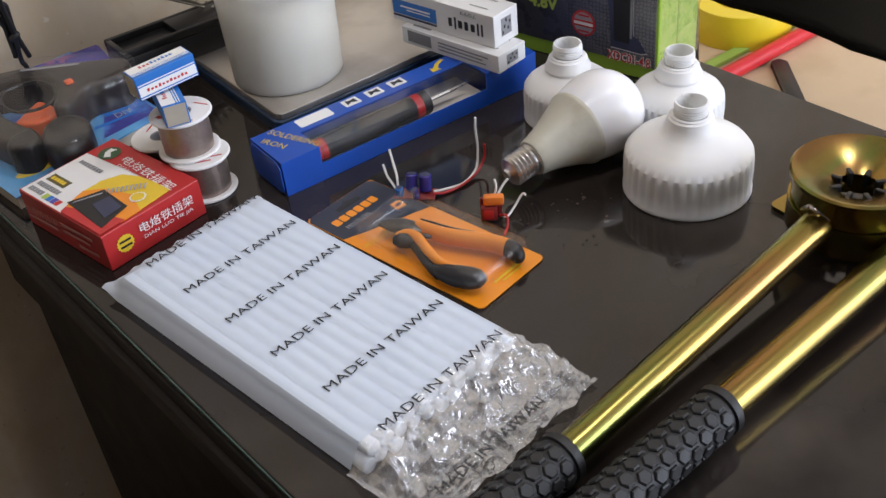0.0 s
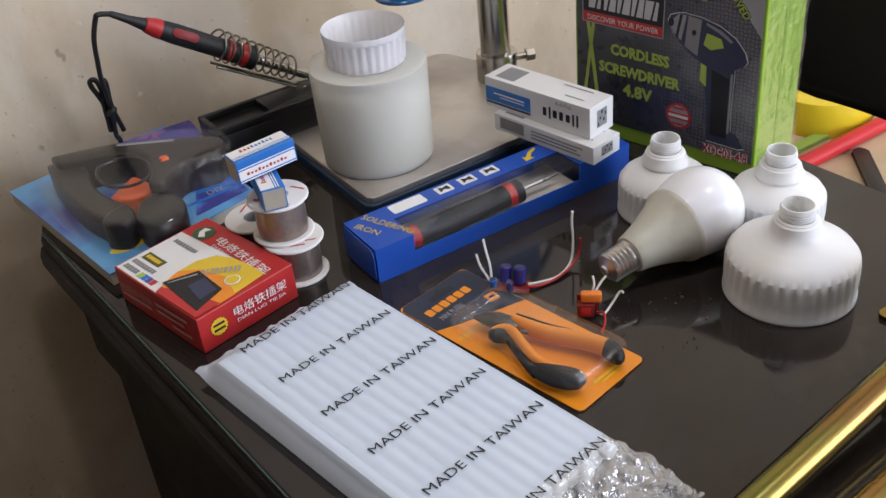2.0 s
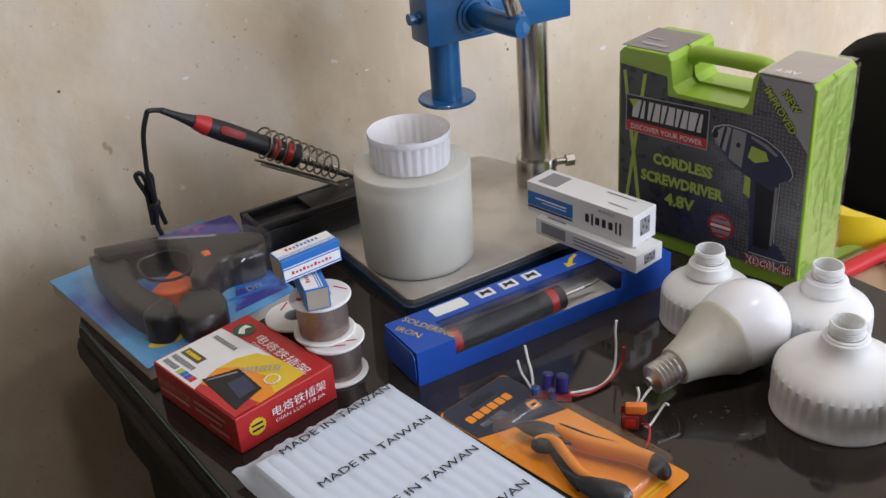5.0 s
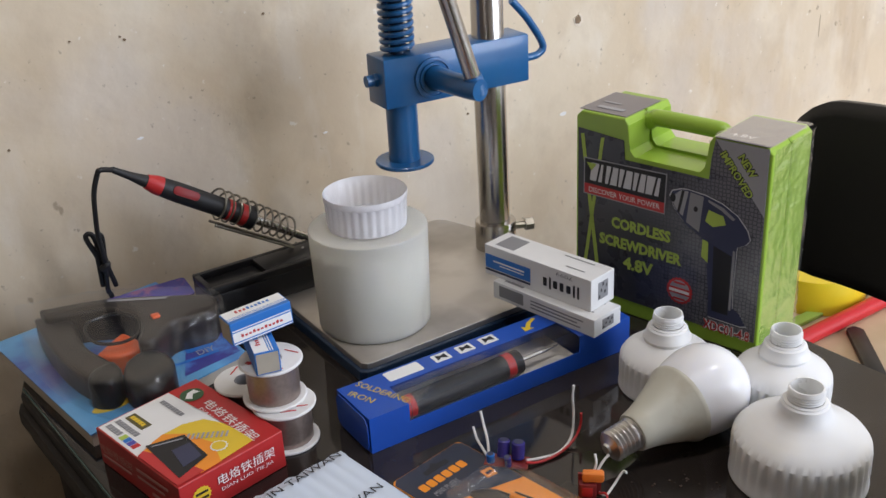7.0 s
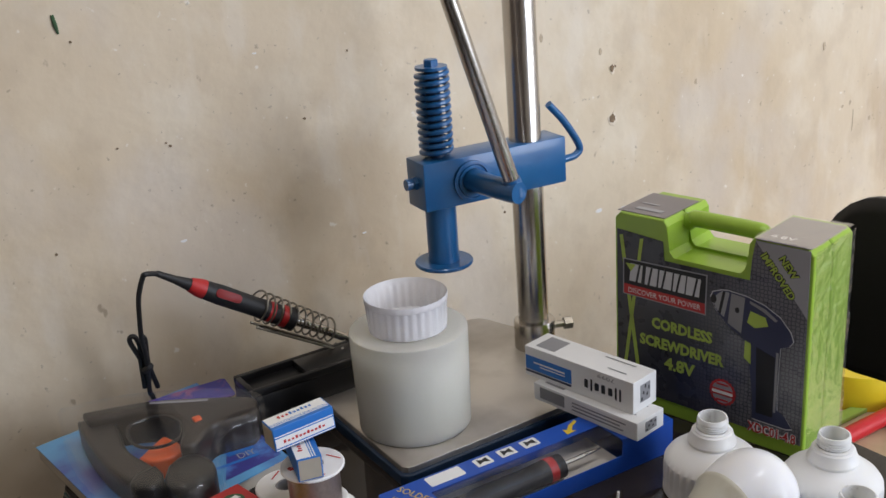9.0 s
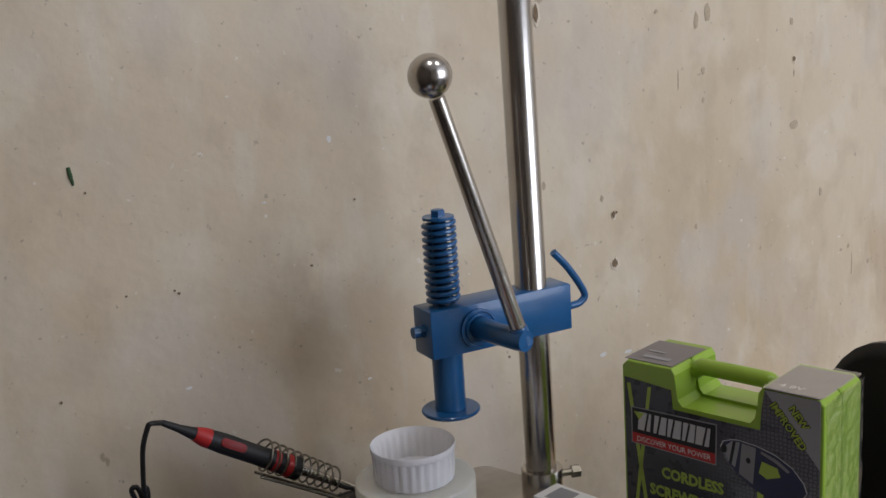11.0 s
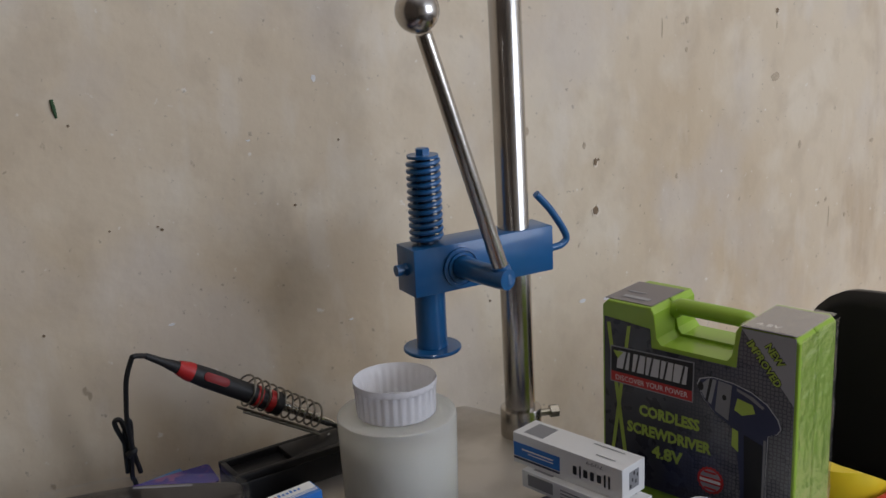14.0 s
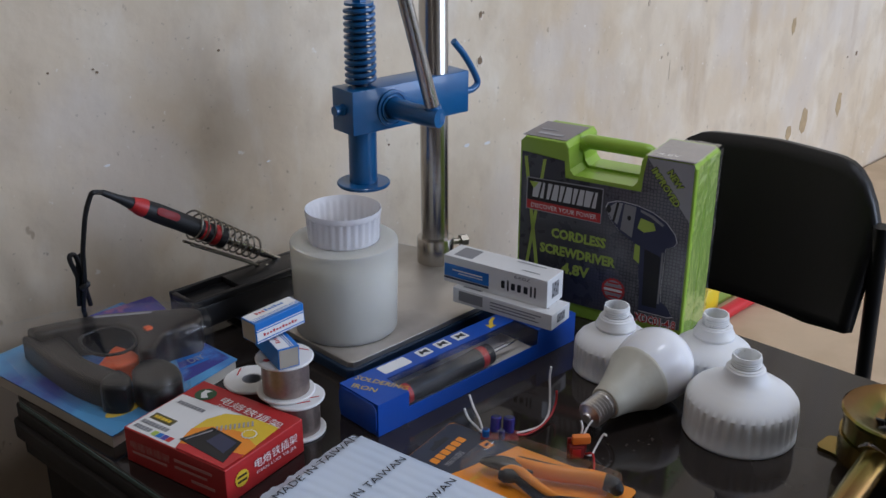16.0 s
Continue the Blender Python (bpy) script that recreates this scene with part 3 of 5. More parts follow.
part("base_frame", plate([(0.436, 0.760), (0.441, 0.754), (0.448, 0.753), (0.742, 0.753), (0.749, 0.761), (0.748, 0.813), (0.7255, 0.8845), (0.7115, 0.942), (0.698, 0.990), (0.691, 0.999), (0.680, 1.003), (0.450, 1.0), (0.437, 0.990)], T, T + 0.0108, 0.002), NAVY, press, "dark blue painted base")
PX, PY = 0.6965, 0.8905
SX, SY = 0.587, 0.900
part("post", lathe([(0, T + 0.017), (0.0174, T + 0.017), (0.0174, 1.3195), (0.0166, 1.3208), (0.0140, 1.3208), (0.0140, 1.25), (0, 1.25)], 48), CHROME, press, "tall chromed round post", pose(PX + 0.008, PY, 0, 0, -0.62, 0))
collar = part("collar", lathe([(0.0178, T + 0.0172), (0.0235, T + 0.0172), (0.0235, 0.799), (0.0225, 0.8005), (0.0178, 0.8005)], 40), STEEL, press, "steel clamp collar", pose(PX, PY, 0))
part("clamp_screw", add(tube([(0.02, -0.006, 0.788), (0.036, -0.012, 0.788)], 0.0042), tube([(0.034, -0.011, 0.788), (0.043, -0.0145, 0.788)], 0.0075, 6)), DARKWIRE, collar, "dull steel hex screw")
ARM = pose(SX, SY, 0, 0, 0, -5.0) @ pose(-SX, -SY, 0)   # the arm swings a little towards the desk
block = part("arm_block", box(0.5605, 0.8800, 0.9615, 0.733, 0.9205, 1.0125, 0.0018), BLUE, press, "blue enamelled square arm", ARM)
part("side_bolt", add(tube([(0.563, 0.9, 0.989), (0.557, 0.9, 0.989)], 0.0075, 6), tube([(0.557, 0.9, 0.989), (0.549, 0.9, 0.989)], 0.006, 12)), BLUE, block)
part("ram", lathe([(0, 0.899), (0.0165, 0.899), (0.0165, 0.961), (0, 0.961)], 36), BLUE, press, "", pose(SX, SY, 0))
part("press_foot", lathe([(0, 0.8945), (0.030, 0.8945), (0.0312, 0.896), (0.0312, 0.8978), (0.0302, 0.8988), (0, 0.8988)], 48), BLUE, press, "round blue pressing disc", pose(SX, SY, 0))
# darker blue core puts the dark of the coil gaps into its colour
part("spring_core", lathe([(0, 1.0127), (0.0078, 1.0127), (0.0078, 1.102), (0, 1.102)], 24), NAVY, press, "", pose(SX, SY, 0))
spring = [(SX + 0.0158 * math.cos(2 * math.pi * i / 20), SY + 0.0158 * math.sin(2 * math.pi * i / 20), 1.0155 + 0.0855 * i / 240) for i in range(241)]
part("spring", tube(spring, 0.0026, 8), BLUE, press, "blue painted coil spring")
part("spring_nut", add(lathe([(0, 1.1035), (0.0165, 1.1035), (0.0165, 1.1065), (0, 1.1065)], 30), moved(lathe([(0, 1.1065), (0.008, 1.1065), (0.008, 1.1125), (0.0065, 1.1135), (0, 1.1135)], 6), pose(0, 0, 0))), BLUE, press, "", pose(SX, SY, 0))
part("pivot_ring", moved(lathe([(0.0135, 0), (0.0215, 0), (0.0215, 0.0025), (0.0185, 0.0028), (0.0182, 0.0012), (0.0165, 0.0012), (0.0162, 0.003), (0.0135, 0.003)], 40, False), pose(0.6155, 0.8800, 0.986, 90, 0, 0)), BLUE, block)
pivot = part("pivot_shaft", tube([(0.6155, 0.8785, 0.986), (0.618, 0.852, 0.985), (0.6235, 0.822, 0.984), (0.6255, 0.812, 0.984)], [0.0125, 0.0115, 0.0115, 0.011], 20), BLUE, press, "round blue lever shaft")
part("lever_socket", tube([(0.6285, 0.822, 0.978), (0.6235, 0.8225, 0.997)], [0.011, 0.0095], 16), BLUE, pivot)
lever = part("lever", tube([(0.6255, 0.8225, 0.991), (0.5445, 0.8205, 1.233)], [0.0082, 0.0078], 20), STEEL, press, "steel lever rod")
ball = bmesh.new()
bmesh.ops.create_uvsphere(ball, u_segments=36, v_segments=20, radius=0.0205)
part("ball_knob", ball, CHROME, lever, "chromed ball knob", pose(0.5385, 0.820, 1.2535))
part("lock_handle", tube(smooth_path([(0.731, 0.90, 0.981), (0.747, 0.90, 0.981), (0.759, 0.90, 0.983), (0.764, 0.90, 0.993), (0.745, 0.90, 1.023), (0.725, 0.90, 1.0455)], 6), 0.0042, 12), BLUE, press, "bent blue locking handle", ARM)

# ---- tub with ribbed cap ----
tub = thing("frosted_tub", pose(0.497, 0.8305, T + 0.0172), "round frosted plastic mould tub on the steel plate", "tub")
part("body", lathe([(0, 0), (0.0545, 0), (0.0565, 0.002), (0.0588, 0.095), (0.0588, 0.1020), (0.0582, 0.1038), (0.0568, 0.1046), (0.050, 0.1042), (0, 0.1040)], 64), FROST, tub, "cloudy white translucent body")
part("filling", lathe([(0, 0.003), (0.0525, 0.003), (0.0540, 0.005), (0.0557, 0.082), (0.0540, 0.0855), (0, 0.0860)], 56), WAX, tub, "pale cloudy filling")


def ribbed(profile, steps, z0, z1, depth, every):
    """A turned shape whose wall between z0 and z1 carries upright ribs."""
    bm = lathe(profile, steps, False)
    for v in bm.verts:
        if z0 < v.co.z < z1 and v.co.xy.length > 1e-5:
            k = int(round(math.atan2(v.co.y, v.co.x) / (2 * math.pi) * steps)) % steps
            if k % every < every // 2:
                r = math.hypot(v.co.x, v.co.y)
                v.co.x *= (r - depth) / r
                v.co.y *= (r - depth) / r
    return bm


part("cap", ribbed([(0, 0.008), (0.0388, 0.008), (0.0394, 0.014), (0.0402, 0.035), (0.0410, 0.0365), (0.0413, 0.041), (0.0408, 0.0425), (0.0400, 0.041), (0.0396, 0.037), (0.0385, 0.034), (0.0376, 0.012), (0, 0.011)], 120, 0.009, 0.036, 0.0012, 4),
     CLEARISH, tub, "clear ribbed open ring", pose(0, 0, 0.0975))

# ---- soldering iron on its stand ----
stand = thing("soldering_stand", pose(0, 0, 0), "black soldering stand with wire spring holder", "soldering stand")
z0 = T + 0.0172
tray = box(0.364, 0.932, z0, 0.535, 0.980, z0 + 0.027, 0.002)
part("tray_base", tray, BLACKPL, stand)
for n, a in (("tray_rim", (0.364, 0.932, z0 + 0.0272, 0.535, 0.938, z0 + 0.035)), ("tray_rim", (0.364, 0.974, z0 + 0.0272, 0.535, 0.980, z0 + 0.035)), ("tray_rim", (0.364, 0.9382, z0 + 0.0272, 0.370, 0.9738, z0 + 0.035)), ("tray_rim", (0.43, 0.9382, z0 + 0.0272, 0.535, 0.9738, z0 + 0.035))):
    part(n, box(*a, 0.001), BLACKPL, stand)
A, B = Vector((0.310, 0.997, 0.9305)), Vector((0.502, 0.976, 0.8075))
D = (B - A).normalized()
side = Vector((0, 1, 0))
upv = side.cross(D) * -1
c0, c1 = A.lerp(B, 0.485), A.lerp(B, 0.905)
coil = []
for i in range(181):
    t = i / 180
    r = 0.0165 - 0.004 * t
    ang = 2 * math.pi * 10 * t
    coil.append(c0.lerp(c1, t) + r * (side * math.cos(ang) + upv * math.sin(ang)))
part("spring_holder", tube(coil, 0.0012, 6), DARKWIRE, stand, "thin steel wire coil")
for s in (-0.008, 0.008):
    low0, low1 = c0 + Vector((-0.006, s, -0.0215)), c1 + Vector((-0.006, s, -0.0165))
    part("wire_rail", tube([low0, low1, low1 + Vector((0.008, 0, -0.006)), Vector((0.486, 0.970 + s, z0 + 0.0354))], 0.0016, 8), DARKWIRE, stand)
iron = thing("soldering_iron", pose(0, 0, 0), "black and red soldering iron resting in the holder", "soldering iron")


def on_axis(t):
    return A.lerp(B, t)


def turned(name, rows, mat, label="", parent=None):
    return part(name, tube([on_axis(t) for t, r in rows], [r for t, r in rows], 20), mat, parent or iron, label)


turned("strain_relief", [(0, 0.0032), (0.08, 0.0042), (0.155, 0.0066)], BLACKMAT)
turned("red_ring", [(0.155, 0.0074), (0.20, 0.0098), (0.225, 0.0102)], REDPL, "red rubber ring")
turned("handle", [(0.225, 0.0098), (0.30, 0.0108), (0.42, 0.0106), (0.50, 0.0104), (0.535, 0.0110), (0.59, 0.0114), (0.615, 0.0112)], BLACKMAT, "black rubber handle")
turned("red_ring", [(0.548, 0.0113), (0.575, 0.0116)], REDPL)
turned("red_ring", [(0.615, 0.0120), (0.645, 0.0120)], REDPL)
turned("collar", [(0.645, 0.0128), (0.685, 0.0125), (0.69, 0.0085)], BLACKMAT)
turned("heater_tube", [(0.68, 0.0056), (0.97, 0.0048), (0.98, 0.0035), (1.06, 0.003)], STEEL, "steel heater tube")
part("thumb_pad", moved(plate(round_rect(-0.014, -0.0045, 0.014, 0.0045, 0.004), 0, 0.0012, 0.0005), Matrix.Translation(on_axis(0.335) + Vector((0, -0.0104, 0.004))) @ pose(0, 0, 0, 72, 0, 0) @ pose(0, 0, 0, 0, 0, -32)), DARKRED, iron, "dull red oval pad")
part("cord", tube(smooth_path([A, (0.296, 0.987, 0.9365), (0.2930, 0.990, 0.932), (0.2875, 0.995, 0.912), (0.2870, 1.005, 0.885), (0.2880, 1.015, 0.860), (0.2930, 1.030, 0.825), (0.294, 1.045, 0.785), (0.300, 1.055, 0.755), (0.305, 1.06, 0.60)], 8), 0.0027, 8), BLACKMAT, iron, "black power cord")
for pts in ([(0.2950, 1.042, 0.800), (0.2880, 1.036, 0.828), (0.2800, 1.030, 0.850), (0.2795, 1.029, 0.8575), (0.2850, 1.028, 0.857), (0.2890, 1.030, 0.842), (0.2940, 1.038, 0.815), (0.294, 1.045, 0.79)],
            [(0.290, 1.046, 0.79), (0.2880, 1.034, 0.833), (0.2910, 1.030, 0.853), (0.2950, 1.030, 0.850), (0.2960, 1.038, 0.82), (0.304, 1.048, 0.785)],
            [(0.2890, 1.033, 0.814), (0.2950, 1.031, 0.819), (0.294, 1.037, 0.816)]):
    part("cord_loop", tube(smooth_path(pts, 6), 0.0027 if len(pts) > 3 else 0.0042, 8), BLACKMAT, iron, "folded black cord tied together")


# ---- boxes: a local frame whose x runs along the printed face, y up it and z out of it ----
def frame_on(corner, along, up):
    x, y = Vector(along).normalized(), Vector(up).normalized()
    z = x.cross(y)
    return Matrix((( x.x, y.x, z.x, corner[0]), (x.y, y.y, z.y, corner[1]), (x.z, y.z, z.z, corner[2]), (0, 0, 0, 1)))


def decal(name, outline, mat, parent, m, lift=0.0, label=""):
    return part(name, plate(outline, 0.00008 + lift, 0.0003 + lift), mat, parent, label, m, smooth=False)


def rect(x0, y0, x1, y1):
    return [(x0, y0), (x1, y0), (x1, y1), (x0, y1)]


def disc(x, y, rx, ry, n=28, bite=0.0):
    return [(x + (rx - bite * (i % 2)) * math.cos(2 * math.pi * i / n), y + (ry - bite * (i % 2)) * math.sin(2 * math.pi * i / n)) for i in range(n)]


def up_by(m, z):
    return m @ Matrix.Translation((0, 0, z))


def words(text, x0, x1, y, height, mat, parent, m, lift=0.0004, turn=0.0, shear=0.0, bold=0.0):
    """Words set from x0 to x1 at the height y of a face."""
    ob = lettering(text, height * 1.38, mat, parent, m, shear=shear, bold=bold)
    xs = [v.co.x for v in ob.data.vertices]
    ys = [v.co.y for v in ob.data.vertices]
    w, mid, low = max(xs) - min(xs), (max(ys) + min(ys)) / 2, min(xs)
    ob.data.transform(Matrix.Diagonal(((x1 - x0) / w, height / (max(ys) - min(ys)), 1, 1)) @ Matrix.Translation((-low, -mid, 0)))
    ob.matrix_basis = m @ Matrix.Translation((x0, y, lift)) @ pose(0, 0, 0, 0, 0, turn)
    return ob


def bars(rows, mat, parent, m, lift=0.0003):
    for x0, x1, y, h in rows:
        decal("print_bar", rect(x0, y - h / 2, x1, y + h / 2), mat, parent, m, lift)


# soldering iron carton
IB = thing("soldering_iron_box", pose(0, 0, 0), "blue window carton holding a soldering iron", "carton")
ib0, ib1, iy0, iy1, ih = 0.386, 0.674, 0.648, 0.706, T + 0.035
bm = bmesh.new()
wx0, wx1, wy0, wy1 = 0.425, 0.612, iy0, 0.682
V = {}
xs, ys = (ib0, wx0, wx1, ib1), (iy0, wy1, iy1)
for i, x in enumerate(xs):
    for j, y in enumerate(ys):
        V[i, j] = bm.verts.new((x, y, ih))
for i in range(3):
    for j in range(2):
        if not (i == 1 and j == 0):
            bm.faces.new((V[i, j], V[i + 1, j], V[i + 1, j + 1], V[i, j + 1]))
zlip = ih - 0.017
lo = {}
for i, x in enumerate(xs):
    for j in (0, 2):
        lo[i, j] = bm.verts.new((x, ys[j], T + 0.0004))
lipa, lipb = bm.verts.new((wx0, iy0, zlip)), bm.verts.new((wx1, iy0, zlip))
bm.faces.new((lo[0, 0], lo[1, 0], lipa, V[1, 0], V[0, 0]))
bm.faces.new((lo[1, 0], lo[2, 0], lipb, lipa))
bm.faces.new((lo[2, 0], lo[3, 0], V[3, 0], V[2, 0], lipb))
bm.faces.new([V[i, 2] for i in range(4)] + [lo[i, 2] for i in (3, 2, 1, 0)])
bm.faces.new((lo[0, 0], V[0, 0], V[0, 1], V[0, 2], lo[0, 2]))
bm.faces.new((lo[3, 0], lo[3, 2], V[3, 2], V[3, 1], V[3, 0]))
bm.faces.new([lo[i, 0] for i in range(4)] + [lo[i, 2] for i in (3, 2, 1, 0)])
bmesh.ops.recalc_face_normals(bm, faces=bm.faces[:])
sh = part("carton", bm, BLUEBOX, IB, "glossy blue printed card", smooth=False)
md = sh.modifiers.new("thickness", "SOLIDIFY")
md.thickness, md.offset = 0.0008, -1
part("end_flap", moved(plate(round_rect(0.0, 0.002, 0.056, 0.034, 0.008), 0, 0.0008), frame_on((ib0 - 0.0012, iy1 - 0.001, T), (0, -1, 0), (0.0, 0, 1))), BLUEBOX, IB, "", smooth=False)
part("inner_tray", box(wx0 - 0.004, iy0 + 0.0015, T + 0.0015, wx1 + 0.002, iy1 - 0.002, T + 0.010), CARDIN, IB)
inside = part("iron_handle", tube([(0.430, 0.6630, T + 0.0220), (0.47, 0.6635, T + 0.0220), (0.515, 0.6640, T + 0.0220), (0.538, 0.6645, T + 0.0220), (0.552, 0.665, T + 0.0220)], [0.0100, 0.0112, 0.0108, 0.0116, 0.0114], 20), BLACKMAT, IB, "black handle of the packed iron")
part("red_ring", tube([(0.535, 0.6645, T + 0.0220), (0.543, 0.6645, T + 0.0220)], 0.0118, 20), REDPL, inside)
part("red_ring", tube([(0.4265, 0.6630, T + 0.0220), (0.436, 0.6630, T + 0.0220)], [0.0095, 0.0106], 20), REDPL, inside)
for dy, dz in ((-0.003, 0.002), (0.003, -0.001)):
    part("iron_rod", tube([(0.552, 0.665 + dy, T + 0.0225 + dz), (0.578, 0.6655 + dy, T + 0.0225 + dz)], 0.0013, 8), NICKEL, inside)
part("iron_tip", tube([(0.552, 0.665, T + 0.0222), (0.584, 0.6655, T + 0.0222), (0.600, 0.666, T + 0.0222)], [0.0022, 0.0022, 0.0008], 10), STEEL, inside)
part("window_film", add(plate(rect(wx0, iy0, wx1, wy1), ih - 0.0012, ih - 0.0010), box(wx0, iy0 + 0.0006, zlip, wx1, iy0 + 0.0008, ih - 0.0012)), WINDOWFILM, IB, "clear window film", smooth=False)
mt = Matrix.Translation((0, 0, ih))
decal("label_patch", round_rect(0.430, 0.688, 0.466, 0.7035, 0.002), WHITEPR, IB, mt)
for x in (0.480, 0.506, 0.532):
    decal("pictogram", round_rect(x, 0.6895, x + 0.017, 0.7025, 0.001), WHITEPR, IB, mt)
    decal("pictogram_mark", [(x + 0.003, 0.692), (x + 0.008, 0.695), (x + 0.014, 0.692), (x + 0.0135, 0.7), (x + 0.008, 0.698), (x + 0.004, 0.7005)], BLACKPR, IB, mt, 0.0003)
decal("arrow", [(0.5775, 0.6865), (0.5885, 0.6875), (0.5855, 0.6900), (0.5915, 0.6965), (0.6000, 0.7010), (0.5985, 0.7040), (0.5885, 0.6995), (0.5820, 0.6930), (0.5790, 0.6960)], YELLOWPR, IB, mt)
ft = frame_on((0.404, iy1 - 0.003, ih), (0.40, -0.915, 0), (0.915, 0.40, 0))
words("SOLDERING", 0.0, 0.056, 0.001, 0.0075, YELLOWPR, IB, ft)
words("IRON", 0.004, 0.030, -0.0145, 0.0075, YELLOWPR, IB, ft)

# red stand carton
RB = thing("red_stand_box", pose(0, 0, 0), "red carton with a printed soldering stand picture", "carton")
fx, fy = Vector((0.0985, 0.0165, 0)), Vector((-0.029, 0.122, 0))
rc = Vector((0.2225, 0.6535, T))
rm = frame_on(rc, fx, fy)
W, Dp, Hh = fx.length, fy.length, 0.0355
part("carton", box(0, 0, 0.0004, W, Dp, Hh, 0.0008), REDBOX, RB, "", rm, smooth=False)
rt = up_by(rm, Hh)
arc = [(0.0012, 0.060), (0.014, 0.0655), (0.031, 0.0712), (0.050, 0.0715), (0.0666, 0.0642), (0.0735, 0.048), (0.0755, 0.030), (0.0755, 0.007)]
decal("white_panel", [(0.0015, 0.1235)] + arc[:1] + arc[1:] + [(0.0765, 0.006), (0.0700, 0.1235)], WHITEBOX, RB, rt)
decal("yellow_field", arc[2:] + [(0.030, 0.003)], YELLOWPR, RB, rt, 0.0003)
decal("orange_field", [(0.008, 0.0630), (0.020, 0.0680), (0.031, 0.0712), (0.044, 0.058), (0.052, 0.030), (0.042, 0.003), (0.022, 0.002)], ORANGEPR, RB, rt, 0.0006)
decal("red_field", [(0.0012, 0.0600), (0.008, 0.0630), (0.014, 0.046), (0.022, 0.020), (0.026, 0.0025), (0.0012, 0.002)], REDPR, RB, rt, 0.0009)
decal("stand_picture", [(0.0124, 0.067), (0.0071, 0.0088), (0.039, 0.0174), (0.0424, 0.0561)], BLACKPR, RB, rt, 0.0012)
decal("stand_slot", [(0.0229, 0.0447), (0.0172, 0.0185), (0.0355, 0.0205), (0.0390, 0.0430)], BLUEDK, RB, rt, 0.0015)
decal("stand_rod", [(0.0140, 0.062), (0.0165, 0.062), (0.0390, 0.053), (0.0380, 0.0515)], SILVER, RB, rt, 0.0015)
for k in range(9):
    u, v = 0.0450 + 0.0030 * k, 0.0545 - 0.0026 * k
    decal("picture_coil", [(u, v), (u - 0.0060, v - 0.0055), (u - 0.0045, v - 0.0065), (u + 0.0015, v - 0.0010)], SILVER, RB, rt, 0.0012)
decal("green_badge", disc(0.0815, 0.1045, 0.0105, 0.0105), MOSS, RB, rt, 0.0003)
decal("badge_mark", [(0.074, 0.103), (0.078, 0.098), (0.083, 0.105), (0.089, 0.103), (0.087, 0.110), (0.080, 0.109)], WHITEPR, RB, rt, 0.0006)
decal("yellow_badge", disc(0.0523, 0.021, 0.0075, 0.0075, 26, 0.0009), WHITEBOX, RB, rt, 0.0012)
decal("badge_core", disc(0.0523, 0.021, 0.0058, 0.0058), YELLOWPR, RB, rt, 0.0015)
turned_rt = rt @ Matrix.Translation((0, 0.125, 0)) @ pose(0, 0, 0, 0, 0, -90)
decal("gold_label", rect(0.007, 0.0275, 0.034, 0.0375), OLIVEPR, RB, turned_rt, 0.0003)
for row, h, mm in (((0.010, 0.031, 0.0325), 0.004, YELLOWPR), ((0.006, 0.043, 0.0212), 0.0050, GREYPR), ((0.006, 0.028, 0.0125), 0.0052, GREYPR), ((0.009, 0.043, 0.0625), 0.0044, GREYPR)):
    step = 0.0042
    k = row[0]
    while k + step < row[1]:
        decal("print_mark", rect(k, row[2] - h / 2, k + step * 0.8, row[2] + h / 2), mm, RB, turned_rt, 0.0006)
        k += step
for k, mm in enumerate((LIMEPR, BLUEPR, PURPLE, REDPR)):
    decal("colour_chip", rect(0.0290 + 0.0062 * k, 0.0085, 0.0345 + 0.0062 * k, 0.0155), mm, RB, turned_rt, 0.0003)
rr = rt @ Matrix.Translation((0.0860, 0.092, 0)) @ pose(0, 0, 0, 0, 0, -93.5)
words("电烙铁插架", 0.004, 0.082, 0.001, 0.0105, WHITEPR, RB, rr)
words("DIAN LUO TIE JIA", 0.009, 0.076, -0.0088, 0.0046, WHITEPR, RB, rr)
rf = frame_on(rc, fx, (0, 0, 1))
words("电烙铁插架", 0.034, 0.088, 0.0235, 0.0098, WHITEPR, RB, rf)
words("DIAN LUO TIE JIA", 0.036, 0.086, 0.0140, 0.0042, WHITEPR, RB, rf)
decal("yellow_badge", disc(0.0185, 0.0185, 0.0085, 0.0085, 32, 0.001), YELLOWPR, RB, rf)
bars([(0.013, 0.024, 0.021, 0.002), (0.013, 0.024, 0.016, 0.002)], BLACKPR, RB, rf)
rs = frame_on(rc + fy, -fy, (0, 0, 1))
# print dimmed to dull pink on the side turned from the light
words("电烙铁插架", 0.012, 0.060, 0.0245, 0.0085, SHADEDPR, RB, rs)
bars([(0.066, 0.110, 0.026, 0.003), (0.066, 0.104, 0.019, 0.0025), (0.014, 0.056, 0.0165, 0.0025), (0.085, 0.112, 0.011, 0.003)], SHADEDPR, RB, rs)

